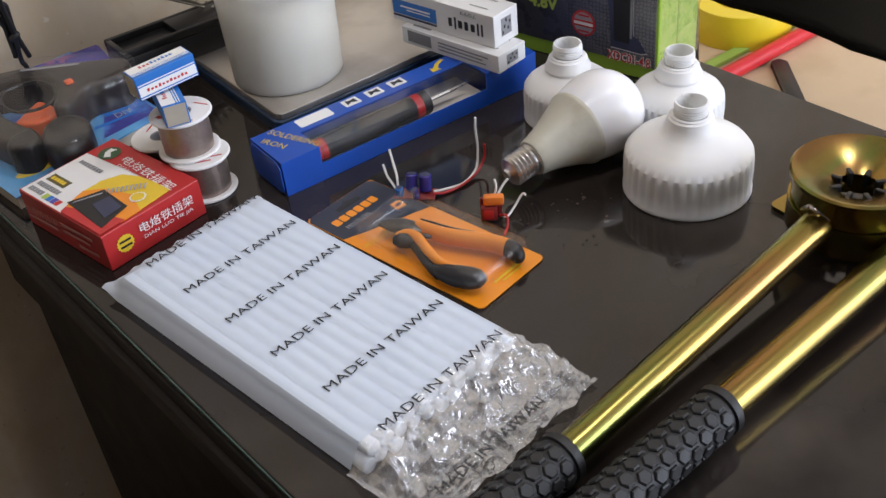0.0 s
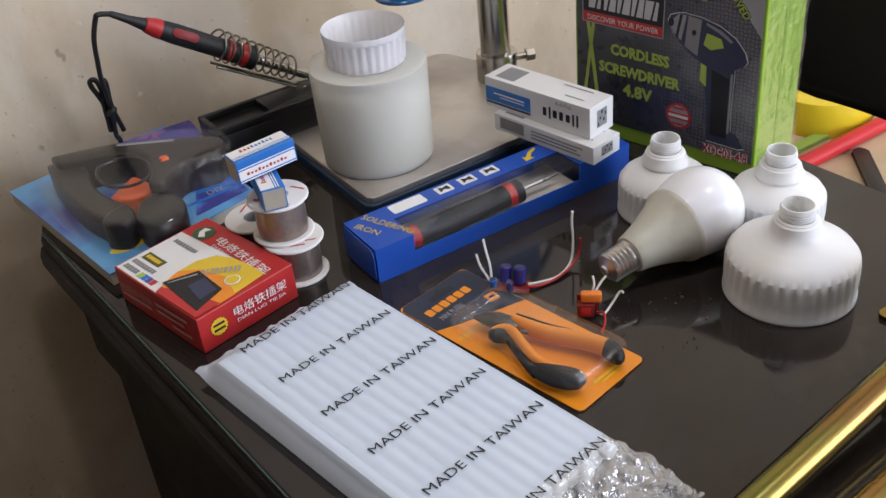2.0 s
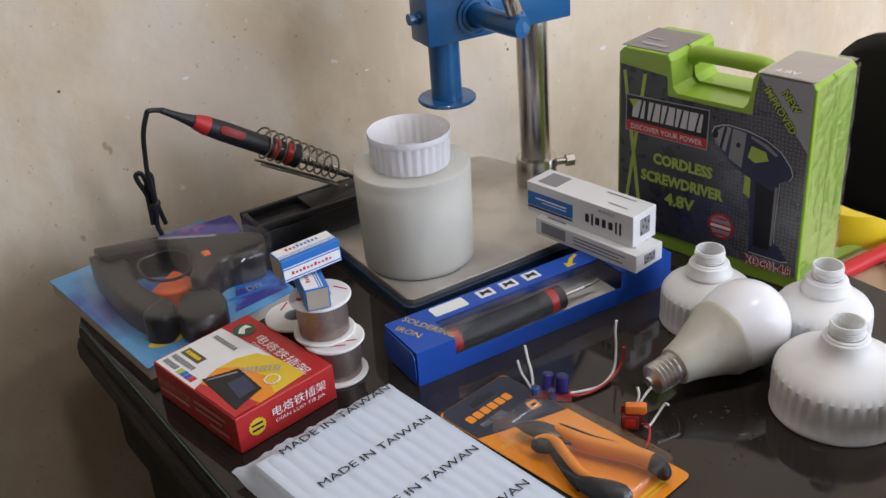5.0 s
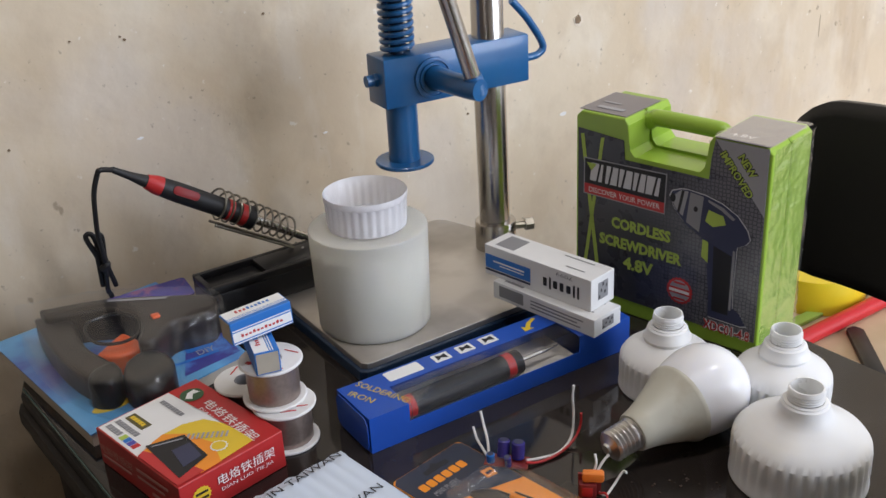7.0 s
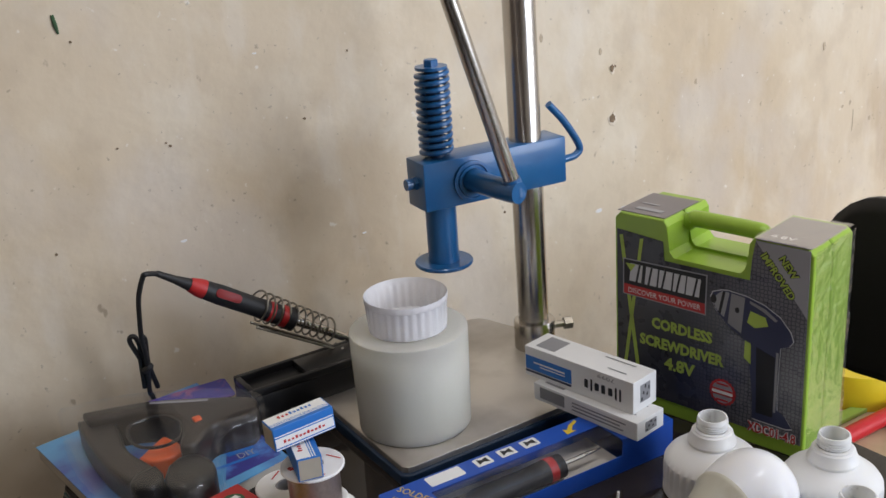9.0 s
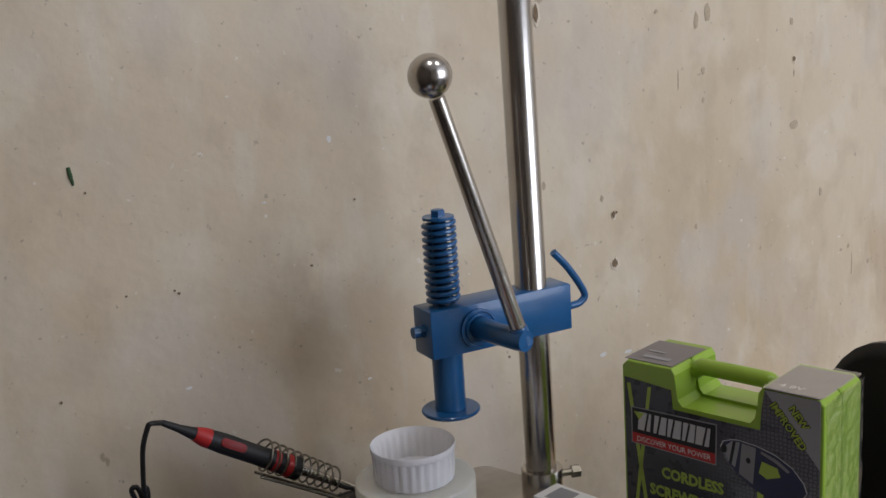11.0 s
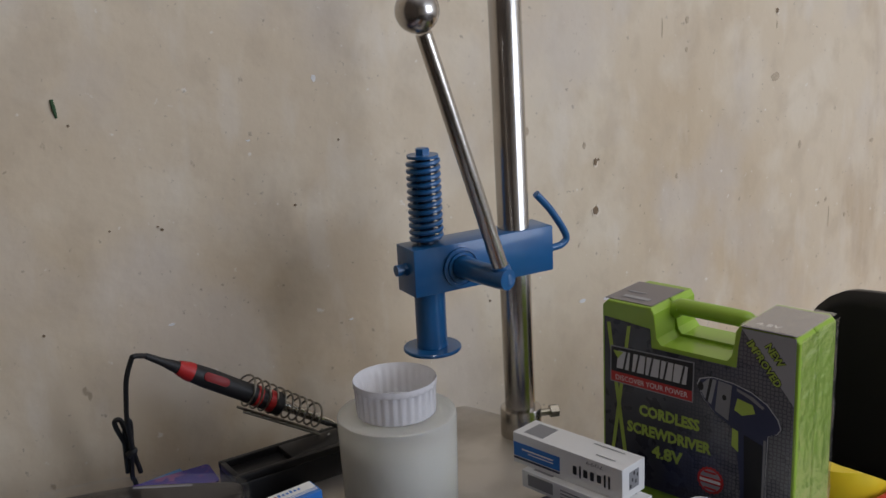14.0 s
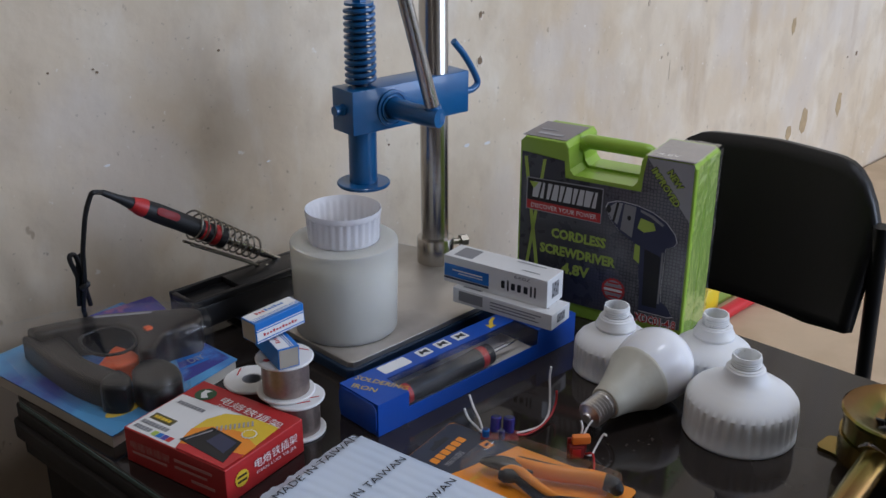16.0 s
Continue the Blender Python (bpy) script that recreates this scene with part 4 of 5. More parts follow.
# ---- solder spools ----
def spool(m, h, label):
    sp = thing("solder_spool", m, label, "solder spool", "solder spools")
    r = 0.0275
    part("lower_flange", lathe([(0.010, 0), (r - 0.001, 0), (r, 0.001), (r, 0.0022), (r - 0.001, 0.003), (0.010, 0.003)], 48), WHITEPL, sp)
    part("solder", lathe([(0.0105, 0.0031), (0.0222, 0.0031), (0.0226, h / 2), (0.0222, h - 0.0031), (0.0105, h - 0.0031)], 40, False), SOLDER, sp, "dull grey wound solder wire")
    part("upper_flange", lathe([(0.010, h - 0.003), (r - 0.001, h - 0.003), (r, h - 0.002), (r, h - 0.001), (r - 0.001, h), (0.0100, h), (0.010, h - 0.003)], 48, False), WHITEPL, sp)
    part("hub", lathe([(0.0098, 0.0005), (0.0098, h - 0.0005), (0.0085, h - 0.0005), (0.0085, 0.0005)], 32, False), GREYPR, sp)
    decal("red_mark", disc(-0.012, -0.014, 0.004, 0.003, 10, 0.001), REDPR, sp, Matrix.Translation((0, 0, h)))
    bars([(-0.004, 0.010, -0.017, 0.0016), (0.008, 0.020, -0.011, 0.0014), (0.004, 0.018, 0.016, 0.0014)], REDPR, sp, Matrix.Translation((0, 0, h)), 0.0)
    return sp


first = spool(pose(0.3398, 0.715, T, 0, 0, -25), 0.0385, "white plastic spool of solder wire on the desk")
copy_thing(first, pose(0.3285, 0.7695, T, 0, 0, 40))
third = copy_thing(first, pose(0.3373, 0.726, T + 0.0387, 0, 0, -60))
third["label"] = "white plastic spool of solder stacked on two others"


def flux_box(m, label):
    fb = thing("flux_box", m, label, "small box", "small blue and white boxes")
    part("carton", box(0, 0, 0, 0.056, 0.021, 0.021, 0.0005), BLUEPR, fb, "", smooth=False)
    part("end_face", box(-0.0004, 0.0012, 0.0012, 0.0, 0.0198, 0.0198), CARDGREY, fb, "bare grey card end", smooth=False)
    top, front = Matrix.Translation((0, 0, 0.021)), frame_on((0, 0, 0), (1, 0, 0), (0, 0, 1))
    decal("white_band", rect(0.001, 0.0085, 0.055, 0.0206), WHITEPR, fb, top)
    for y in (0.0045, 0.0066):
        decal("white_stripe", rect(0.001, y, 0.055, y + 0.0009), WHITEPR, fb, top)
    for x in range(9):
        decal("print_mark", rect(0.012 + 0.0036 * x, 0.0130, 0.0140 + 0.0036 * x, 0.0160 if x % 3 else 0.0172), REDPR if x < 3 else BLUEPR, fb, top, 0.0003)
    decal("white_band", rect(0.001, 0.0030, 0.055, 0.0115), WHITEPR, fb, front)
    for y in (0.0008, 0.0128):
        decal("white_stripe", rect(0.001, y, 0.055, y + 0.0009), WHITEPR, fb, front)
    for x in range(11):
        decal("print_mark", rect(0.008 + 0.0036 * x, 0.0060, 0.0102 + 0.0036 * x, 0.0078 if x % 3 else 0.0088), REDPR, fb, front, 0.0003)
    return fb


low = flux_box(frame_on((0.3355, 0.7000, T + 0.0778), (0.23, 0.973, 0.03), (-0.973, 0.23, 0)), "small blue and white carton standing on a solder spool")
copy_thing(low, frame_on((0.3060, 0.7230, T + 0.1008), (0.99, 0.02, 0.045), (-0.02, 0.99, 0)))["label"] = "small blue and white carton lying on another"

# ---- two white cartons ----
def pen_box(corner, along, depth, length, h, label, blue):
    m = frame_on(corner, along, (-along[1], along[0], 0))
    pb = thing("white_carton", m, label, "carton", "white cartons")
    part("carton", box(0, 0, 0, length, depth, h, 0.0006), WHITEBOX, pb, "", smooth=False)
    f = frame_on((0, 0, 0), (1, 0, 0), (0, 0, 1))
    if blue:
        decal("blue_band", rect(0.001, h * 0.24, 0.060, h * 0.70), BLUEPR, pb, f)
        bars([(0.012, 0.052, h * 0.52, 0.0016), (0.020, 0.052, h * 0.42, 0.0010)], WHITEPR, pb, f, 0.0004)
        bars([(0.001, 0.060, h * 0.18, 0.0022)], BLUEDK, pb, f)
        for k, (x0, w, hh) in enumerate(((0.076, 0.0045, 0.009), (0.0835, 0.0022, 0.013), (0.0885, 0.0050, 0.008), (0.0965, 0.0045, 0.009), (0.1045, 0.0050, 0.008), (0.1125, 0.0022, 0.013), (0.1175, 0.0022, 0.013))):
            decal("brand_block", round_rect(x0, h * 0.46 - hh / 2, x0 + w, h * 0.46 + hh / 2, 0.001), BLACKPR, pb, f)
        words("7099", 0.092, 0.112, h * 0.87, 0.004, GREYPR, pb, f @ Matrix.Translation((0.204, h * 1.72, 0)) @ pose(0, 0, 0, 0, 0, 180))
    else:
        decal("code_block", rect(0.008, h * 0.2, 0.040, h * 0.85), GREYPR, pb, f)
        bars([(0.050, 0.115, h * 0.7, 0.0014), (0.050, 0.108, h * 0.5, 0.0014), (0.050, 0.112, h * 0.3, 0.0014)], GREYPR, pb, f)
    e = frame_on((length, 0, 0), (0, 1, 0), (0, 0, 1))
    decal("code_square", rect(depth * 0.3, h * 0.25, depth * 0.72, h * 0.8), GREYPR, pb, e)
    for k in range(5):
        decal("code_cell", rect(depth * (0.33 + 0.075 * k), h * (0.3 + 0.09 * ((k * 2) % 5)), depth * (0.38 + 0.075 * k), h * (0.4 + 0.09 * ((k * 2) % 5))), BLACKPR, pb, e, 0.0003)
    t = Matrix.Translation((0, 0, h))
    decal("code_patch", rect(0.010, depth * 0.15, 0.034, depth * 0.85), GREYPR, pb, t)
    bars([(0.080, 0.116, depth * 0.8, 0.0012), (0.096, 0.118, depth * 0.3, 0.0012)], GREYPR, pb, t)
    return pb


pen_box((0.600, 0.766, T + 0.0352), (0.022, -0.127, 0), 0.040, 0.128, 0.0185, "white printed carton lying on the blue carton", False)
pen_box((0.6045, 0.785, T + 0.0540), (0.0255, -0.131, 0), 0.036, 0.1335, 0.0325, "white carton with a blue band, lying on another", True)

# ---- screwdriver case ----
rd = Vector((0.235, -0.972, 0)).normalized()
corner = Vector((0.75, 0.556, T)) - rd * 0.208
cm = frame_on(corner, rd, (0, 0, 1))
case = thing("screwdriver_case", pose(0, 0, 0), "lime green plastic tool case with dark printed sleeve", "tool case")
CW, CH = 0.208, 0.2095


def case_outline(g=0.0):
    return [(g, 0.0), (CW - g, 0.0), (CW - g, CH - 0.006), (CW - 0.006, CH - g), (0.150, CH - g), (0.146, CH - 0.006), (0.1445, 0.178), (0.139, 0.1715), (0.067, 0.1715), (0.0615, 0.178), (0.060, CH - 0.006), (0.056, CH - g), (0.006, CH - g), (g, CH - 0.006)]


part("front_shell", plate(case_outline(), -0.036, 0.0, 0.0015), GREEN, case, "lime green shell", cm, smooth=False)
part("rear_shell", plate(case_outline(), -0.078, -0.0385, 0.003), GREEN, case, "lime green shell", cm, smooth=False)
part("seam", plate(case_outline(0.002), -0.0383, -0.0362), GREEN, case, "", cm, smooth=False)
part("carry_handle", tube(smooth_path([(0.060, 0.197, -0.038), (0.066, 0.2015, -0.038), (0.075, 0.203, -0.038), (0.131, 0.203, -0.038), (0.140, 0.2015, -0.038), (0.146, 0.197, -0.038)], 5), 0.0085, 14), GREEN, case, "rounded lime carry handle", cm)
panel = [(0.003, 0.0175), (0.205, 0.0150), (0.205, 0.2085), (0.153, 0.2085), (0.150, 0.190), (0.1485, 0.1685), (0.0575, 0.1685), (0.056, 0.188), (0.003, 0.192)]
part("sleeve", plate(panel, 0.0002, 0.0009), SLEEVE, case, "dark printed card sleeve", cm, smooth=False)
cf = up_by(cm, 0.0009)
part("sleeve_top", box(0.001, CH + 0.0002, -0.068, 0.0545, CH + 0.0008, -0.004), GREYTOP, case, "", cm, smooth=False)
part("sleeve_top", box(0.152, CH + 0.0002, -0.072, 0.205, CH + 0.0008, 0.0004), GREYTOP, case, "", cm, smooth=False)
ct = cm @ frame_on((0, CH + 0.0008, 0), (1, 0, 0), (0, 0, -1))
words("4.8V", 0.160, 0.184, 0.014, 0.008, WHITEPR, case, ct)
bars([(0.014, 0.044, 0.018, 0.007), (0.010, 0.030, 0.034, 0.003)], SILVER, case, ct)
for p in (((0.006, 0.186), (0.010, 0.187), (0.032, 0.030), (0.028, 0.028)), ((0.030, 0.186), (0.034, 0.187), (0.012, 0.030), (0.008, 0.028))):
    decal("line_graphic", list(p)[::-1], LIMEPR, case, cf)
decal("logo_panel", [(0.010, 0.1235), (0.1045, 0.1225), (0.1055, 0.1645), (0.0105, 0.1625)], SILVER, case, cf, 0.0003)
decal("logo_black", [(0.0115, 0.1353), (0.1035, 0.1346), (0.1043, 0.1633), (0.0118, 0.1613)], BLACKPR, case, cf, 0.0006)
decal("logo_red", [(0.0113, 0.1247), (0.1035, 0.1237), (0.1035, 0.1345), (0.0113, 0.1352)], REDPR, case, cf, 0.0006)
for x0, w, hollow in ((0.018, 0.014, False), (0.036, 0.0135, True), (0.0515, 0.0145, True), (0.068, 0.013, True), (0.0825, 0.0145, False)):
    decal("logo_block", [(x0, 0.1395), (x0 + w, 0.1395), (x0 + w + 0.002, 0.1585), (x0 + 0.002, 0.1585)], SILVERLIGHT, case, cf, 0.0009)
    cut = 0.0035 if hollow else 0.0075
    decal("logo_gap", [(x0 + cut, 0.1395), (x0 + cut + 0.0022, 0.1395), (x0 + cut + 0.0062, 0.1585), (x0 + cut + 0.0040, 0.1585)], BLACKPR, case, cf, 0.0012)
decal("logo_tick", [(0.014, 0.158), (0.026, 0.158), (0.020, 0.150)], LIMEPR, case, cf, 0.0012)
words("DISCOVER YOUR POWER", 0.017, 0.099, 0.1295, 0.0056, WHITEPR, case, up_by(cf, 0.0008))
words("CORDLESS", 0.044, 0.112, 0.1000, 0.0125, LIMEPR, case, cf, bold=0.0008)
words("SCREWDRIVER", 0.030, 0.125, 0.0790, 0.0125, LIMEPR, case, cf, bold=0.0008)
words("4.8V", 0.059, 0.094, 0.0590, 0.0140, LIMEPR, case, cf, bold=0.0008)
decal("seal", disc(0.1245, 0.046, 0.0145, 0.0145, 40, 0.0012), REDPR, case, cf)
decal("seal_ring", disc(0.1245, 0.046, 0.0115, 0.0115), SILVER, case, cf, 0.0003)
decal("seal_band", rect(0.111, 0.0425, 0.138, 0.0495), REDPR, case, cf, 0.0006)
bars([(0.1135, 0.1355, 0.046, 0.003)], WHITEPR, case, cf, 0.0009)
bars([(0.118, 0.131, 0.0545, 0.002), (0.118, 0.131, 0.0375, 0.002)], REDPR, case, cf, 0.0006)
gun = [(0.1095, 0.143), (0.112, 0.149), (0.121, 0.1525), (0.127, 0.1535), (0.146, 0.1520), (0.164, 0.1475), (0.180, 0.139), (0.1905, 0.127), (0.1935, 0.1185), (0.190, 0.113), (0.1815, 0.1085), (0.180, 0.062), (0.181, 0.045), (0.189, 0.040), (0.196, 0.030), (0.190, 0.028), (0.156, 0.0285), (0.1555, 0.052), (0.152, 0.080), (0.150, 0.103), (0.143, 0.110), (0.128, 0.118), (0.116, 0.130)]
gx, gy = 0.158, 0.105
decal("driver_outline", [(gx + (x - gx) * 1.022, gy + (y - gy) * 1.016) for x, y in gun][::-1], SILVERLIGHT, case, cf)
decal("driver_picture", gun[::-1], BLUEDK, case, cf, 0.0003)
decal("driver_nose", [(0.1105, 0.142), (0.117, 0.131), (0.124, 0.126), (0.129, 0.152), (0.121, 0.152)], SILVER, case, cf, 0.0006)
decal("driver_collar", [(0.128, 0.121), (0.142, 0.114), (0.145, 0.1505), (0.131, 0.152)], GREYPR, case, cf, 0.0006)
decal("driver_grip", [(0.160, 0.036), (0.177, 0.036), (0.177, 0.098), (0.158, 0.104)], BLACKPR, case, cf, 0.0006)
decal("driver_nose_ring", [(0.1180, 0.1300), (0.1205, 0.1283), (0.1250, 0.1520), (0.1222, 0.1520)], BLACKPR, case, cf, 0.0009)
decal("driver_nose_hole", disc(0.1128, 0.1425, 0.0030, 0.0045), BLACKPR, case, cf, 0.0009)
decal("driver_screw", disc(0.1375, 0.1365, 0.0022, 0.0028), BLACKPR, case, cf, 0.0009)
decal("driver_sheen", [(0.150, 0.1490), (0.166, 0.1440), (0.178, 0.1360), (0.176, 0.1340), (0.163, 0.1415), (0.150, 0.1465)], GREYPR, case, cf, 0.0009)
decal("driver_grip_edge", [(0.1775, 0.042), (0.1798, 0.042), (0.1805, 0.104), (0.1780, 0.104)], GREYPR, case, cf, 0.0009)
decal("driver_badge", [(0.148, 0.127), (0.156, 0.123), (0.169, 0.128), (0.166, 0.136), (0.151, 0.139)], LIMEPR, case, cf, 0.0009)
decal("driver_trigger", [(0.146, 0.090), (0.153, 0.085), (0.1525, 0.106), (0.1465, 0.108)], LIMEPR, case, cf, 0.0009)
decal("corner_flash", [(0.205, 0.1440), (0.205, 0.2085), (0.153, 0.2085)], SILVER, case, cf)
ft = cf @ Matrix.Translation((0.179, 0.184, 0)) @ pose(0, 0, 0, 0, 0, -51)
for text, x0, x1, y in (("NEW", -0.011, 0.012, 0.0045 + 0.004), ("IMPROVED", -0.022, 0.026, -0.0055)):
    words(text, x0 - 0.0006, x1 + 0.0006, y, 0.0088, BLACKPR, case, ft, 0.0004, bold=0.0014)
    words(text, x0, x1, y, 0.0078, LIMEPR, case, ft, 0.0007, bold=0.0003)
words("XDC01-4.8", 0.1515, 0.2015, 0.0200, 0.0115, WHITEPR, case, cf, 0.0010, bold=0.0014)
words("XDC01-4.8", 0.152, 0.201, 0.0200, 0.0108, REDPR, case, cf, 0.0013, bold=0.0003)
bm = bmesh.new()
g = [[None] * 73 for _ in range(25)]
for i in range(25):
    for j in range(73):
        q = Vector((CW + 0.0012, 0.002 + (CH - 0.003) * j / 72, -0.0785 + 0.0795 * i / 24))
        q.x += 0.0010 * noise.noise(Vector((1, q.y * 210, q.z * 55))) + 0.0006 * noise.noise(Vector((4, q.y * 90, q.z * 30))) + 0.0012
        g[i][j] = bm.verts.new(q)
for i in range(24):
    for j in range(72):
        bm.faces.new((g[i][j], g[i + 1][j], g[i + 1][j + 1], g[i][j + 1]))
part("shrink_wrap", bm, SHRINK, case, "clear wrinkled shrink film", cm)
bm = bmesh.new()
g = []
for i in range(41):
    row = []
    for j in range(31):
        x, z = 0.151 + (CW + 0.001 - 0.151) * i / 40, -0.078 + 0.079 * j / 30
        row.append(bm.verts.new((x, CH + 0.0022 + 0.0009 * noise.noise(Vector((x * 160, 2, z * 70))), z)))
    g.append(row)
for i in range(40):
    for j in range(30):
        bm.faces.new((g[i][j], g[i][j + 1], g[i + 1][j + 1], g[i + 1][j]))
part("shrink_wrap", bm, SHRINK, case, "clear wrinkled shrink film", cm)

# ---- lamp housings and bulb ----
def housing(name, m, r, h, skirt, label, neck=0.0128):
    hs = thing(name, m, label, "lamp housing", "white lamp housings")
    k = (h - 0.0160 - skirt) / 0.034
    prof = [(r - 0.004, 0.0005), (r - 0.0012, 0.0), (r, 0.0015), (r, 0.0045), (r - 0.0008, 0.006), (r - 0.0002, skirt * 0.6), (r - 0.0004, skirt - 0.002),
            *[(rr, skirt + dz * k) for rr, dz in ((r * 0.975, 0.004), (r * 0.90, 0.0095), (r * 0.77, 0.0145), (r * 0.61, 0.0190), (r * 0.49, 0.0228), (neck + 0.0088, 0.0262), (neck + 0.0068, 0.0305), (neck + 0.0056, 0.034))],
            (neck + 0.0052, h - 0.0140), (neck + 0.0036, h - 0.0128), (neck + 0.0034, h - 0.0118), (neck + 0.0008, h - 0.0112)]
    part("skirt", ribbed(prof, 180, 0.0062, skirt + 0.003, 0.0015, 5), WHITEPL, hs, "ribbed white plastic skirt")
    th = []
    for k in range(4):
        zz = h - 0.0112 + 0.0088 * k / 4
        th += [(neck, zz), (neck + 0.0009, zz + 0.0009), (neck, zz + 0.0018)]
    part("threaded_neck", lathe(th[:-1] + [(neck, h), (neck - 0.0012, h), (neck - 0.0014, h - 0.02), (0, h - 0.021)], 40, False), NECKPL, hs, "translucent threaded neck")
    return hs


housing("lamp_housing", pose(0.6275, 0.4185, T), 0.0535, 0.082, 0.033, "large white ribbed lamp housing on the desk", 0.0132)
small = housing("lamp_housing", pose(0.650, 0.576, T, 0, 0, 20), 0.0425, 0.0745, 0.029, "white ribbed lamp housing beside the tool case")
copy_thing(small, pose(0.706, 0.492, T, 0, 0, 50))

tip, gc = Vector((0.5095, 0.5095, T + 0.0245)), Vector((0.6185, 0.5085, T + 0.0387))
ax = (gc - tip).normalized()
bulb = thing("led_bulb", pose(0, 0, 0), "large white bulb with ivory body lying down", "light bulb")
bmx = Matrix.Translation(tip) @ ax.to_track_quat("Z", "Y").to_matrix().to_4x4()
GL = (gc - tip).length
part("globe", lathe([(0.0330, GL - 0.029), (0.0340, GL - 0.026), (0.0364, GL - 0.0165), (0.0381, GL - 0.006)] + [(0.0385 * math.sin(radians(a)), GL - 0.0385 * math.cos(radians(a))) for a in range(90, 181, 6)], 56, False), BULBWHITE, bulb, "glossy opal globe", bmx)
part("body", lathe([(0.0135, 0.0290), (0.0158, 0.0292), (0.0166, 0.0305), (0.0182, 0.039), (0.0214, 0.050), (0.0254, 0.061), (0.0302, 0.073), (0.0335, GL - 0.0310), (0.0344, GL - 0.0290), (0.0344, GL - 0.0270), (0.0335, GL - 0.0265)], 56, False), BULBBODY, bulb, "aged ivory plastic body", bmx)
th = [(0, 0.0), (0.004, 0.0), (0.0048, 0.002), (0.0095, 0.0045)]
for k in range(5):
    th += [(0.0118, 0.005 + 0.0042 * k), (0.0136, 0.0071 + 0.0042 * k)]
part("screw_base", lathe(th + [(0.0122, 0.0268), (0.0136, 0.0285), (0.0136, 0.0300)], 36, False), NICKEL, bulb, "nickel screw base", bmx)

# ---- pack of glue sticks ----
pk = frame_on((0.2395, 0.3445, T), (0.995, 0.098, 0), (-0.098, 0.995, 0))
pack = thing("glue_stick_pack", pose(0, 0, 0), "clear bag of long white hot glue sticks", "glue sticks")
SR, SL = 0.0056, 0.279
stick_mesh = mesh_of("glue_stick", moved(lathe([(0, 0), (SR - 0.0006, 0), (SR, 0.0006), (SR, SL - 0.0006), (SR - 0.0006, SL), (0, SL)], 16), pose(0, 0, 0, -90, 0, 0)), STICK, True)
rng = random.Random(4)
for layer, (n, off) in enumerate(((13, -0.0035), (12, 0.0030))):
    for i in range(n):
        ob = new("glue_stick", stick_mesh)
        ob.parent = pack
        ob.matrix_basis = pk @ Matrix.Translation((off + SR + i * 0.01135, rng.uniform(-0.006, 0.003) - 0.002 * layer, SR + 0.0006 + layer * 0.0098)) @ pose(0, 0, 0, 0, 0, rng.uniform(-0.25, 0.25))


def film_height(u, v):
    """The bag's top over the sticks: low ridges, sinking at the edges and the open end."""
    def rise(a, b):
        k = max(0.0, min(1.0, (u - a) / (b - a)))
        return k * k * (3 - 2 * k)

    z = 0.0048 + 0.0080 * rise(-0.0105, -0.003) + 0.0098 * rise(-0.0050, 0.0035) - 0.0170 * rise(0.138, 0.149) + 0.00032 * abs(math.sin(math.pi * (u - 0.0005) / 0.01135)) * (1 if v > 0.0 else 0) * (0.55 + 0.45 * noise.noise(Vector((u * 30, v * 5, 7))))
    if v < 0.004:
        t = min(1.0, (0.004 - v) / 0.060)
        z = z * (1 - t) + (0.004 + 0.006 * (1 - t)) * t + 0.006 * noise.noise(Vector((u * 70, v * 70, 3))) * min(1, t * 3) + 0.0035 * noise.noise(Vector((u * 130, v * 130, 1))) * min(1, t * 3) + 0.0022 * abs(noise.noise(Vector((u * 260, v * 190, 6)))) * min(1, t * 4)
        if v < -0.040:
            z += 0.0007 * math.sin(v * 2600 + 2 * math.sin(u * 40))
    if v > 0.277:
        t = min(1.0, (v - 0.277) / 0.014)
        z = z * (1 - t) + 0.010 * t + 0.003 * noise.noise(Vector((u * 120, v * 120, 9))) * t
    return max(0.0009, z)


def sheet(u0, u1, v0, v1, nu, nv, jag=0.0):
    bm = bmesh.new()
    rows = []
    for j in range(nv + 1):
        row = []
        for i in range(nu + 1):
            u, v = u0 + (u1 - u0) * i / nu, v0 + (v1 - v0) * j / nv
            vv = v + (jag * noise.noise(Vector((u * 45, 2, 0))) if j == 0 else 0)
            row.append(bm.verts.new((u + 0.004 * noise.noise(Vector((u * 30, v * 60, 5))) * (1 if v < 0 else 0), vv, film_height(u, v))))
        rows.append(row)
    for a, b in zip(rows, rows[1:]):
        for i in range(nu):
            bm.faces.new((a[i], a[i + 1], b[i + 1], b[i]))
    return bm


part("bag_film", sheet(-0.0085, 0.150, 0.004, 0.297, 84, 42), FILM, pack, "milky clear printed film", pk)
part("crumpled_end", sheet(-0.012, 0.154, -0.068, 0.004, 92, 46, 0.010), CRUMPLE, pack, "shiny crumpled open end", pk, smooth=False)
for u0, u1, v, z, tilt in ((0.0235, 0.1355, 0.2725, 0.0236, 3), (0.0228, 0.1325, 0.2200, 0.0236, 1.2), (0.0216, 0.1325, 0.1660, 0.0236, 1), (0.0198, 0.1315, 0.1110, 0.0236, 1), (0.0198, 0.1325, 0.0555, 0.0236, 0.6),
                           (0.0190, 0.1335, 0.0010, 0.0238, 0), (0.0100, 0.1080, -0.0570, 0.0150, 0)):
    ob = words("MADE IN TAIWAN", 0.0, u1 - u0, 0.0, 0.0076, BLACKPR, pack, pk)
    ob.matrix_basis = pk @ Matrix.Translation((u0, v, z)) @ pose(0, 0, 0, 0 if v > 0.0 else 5, 0, tilt)

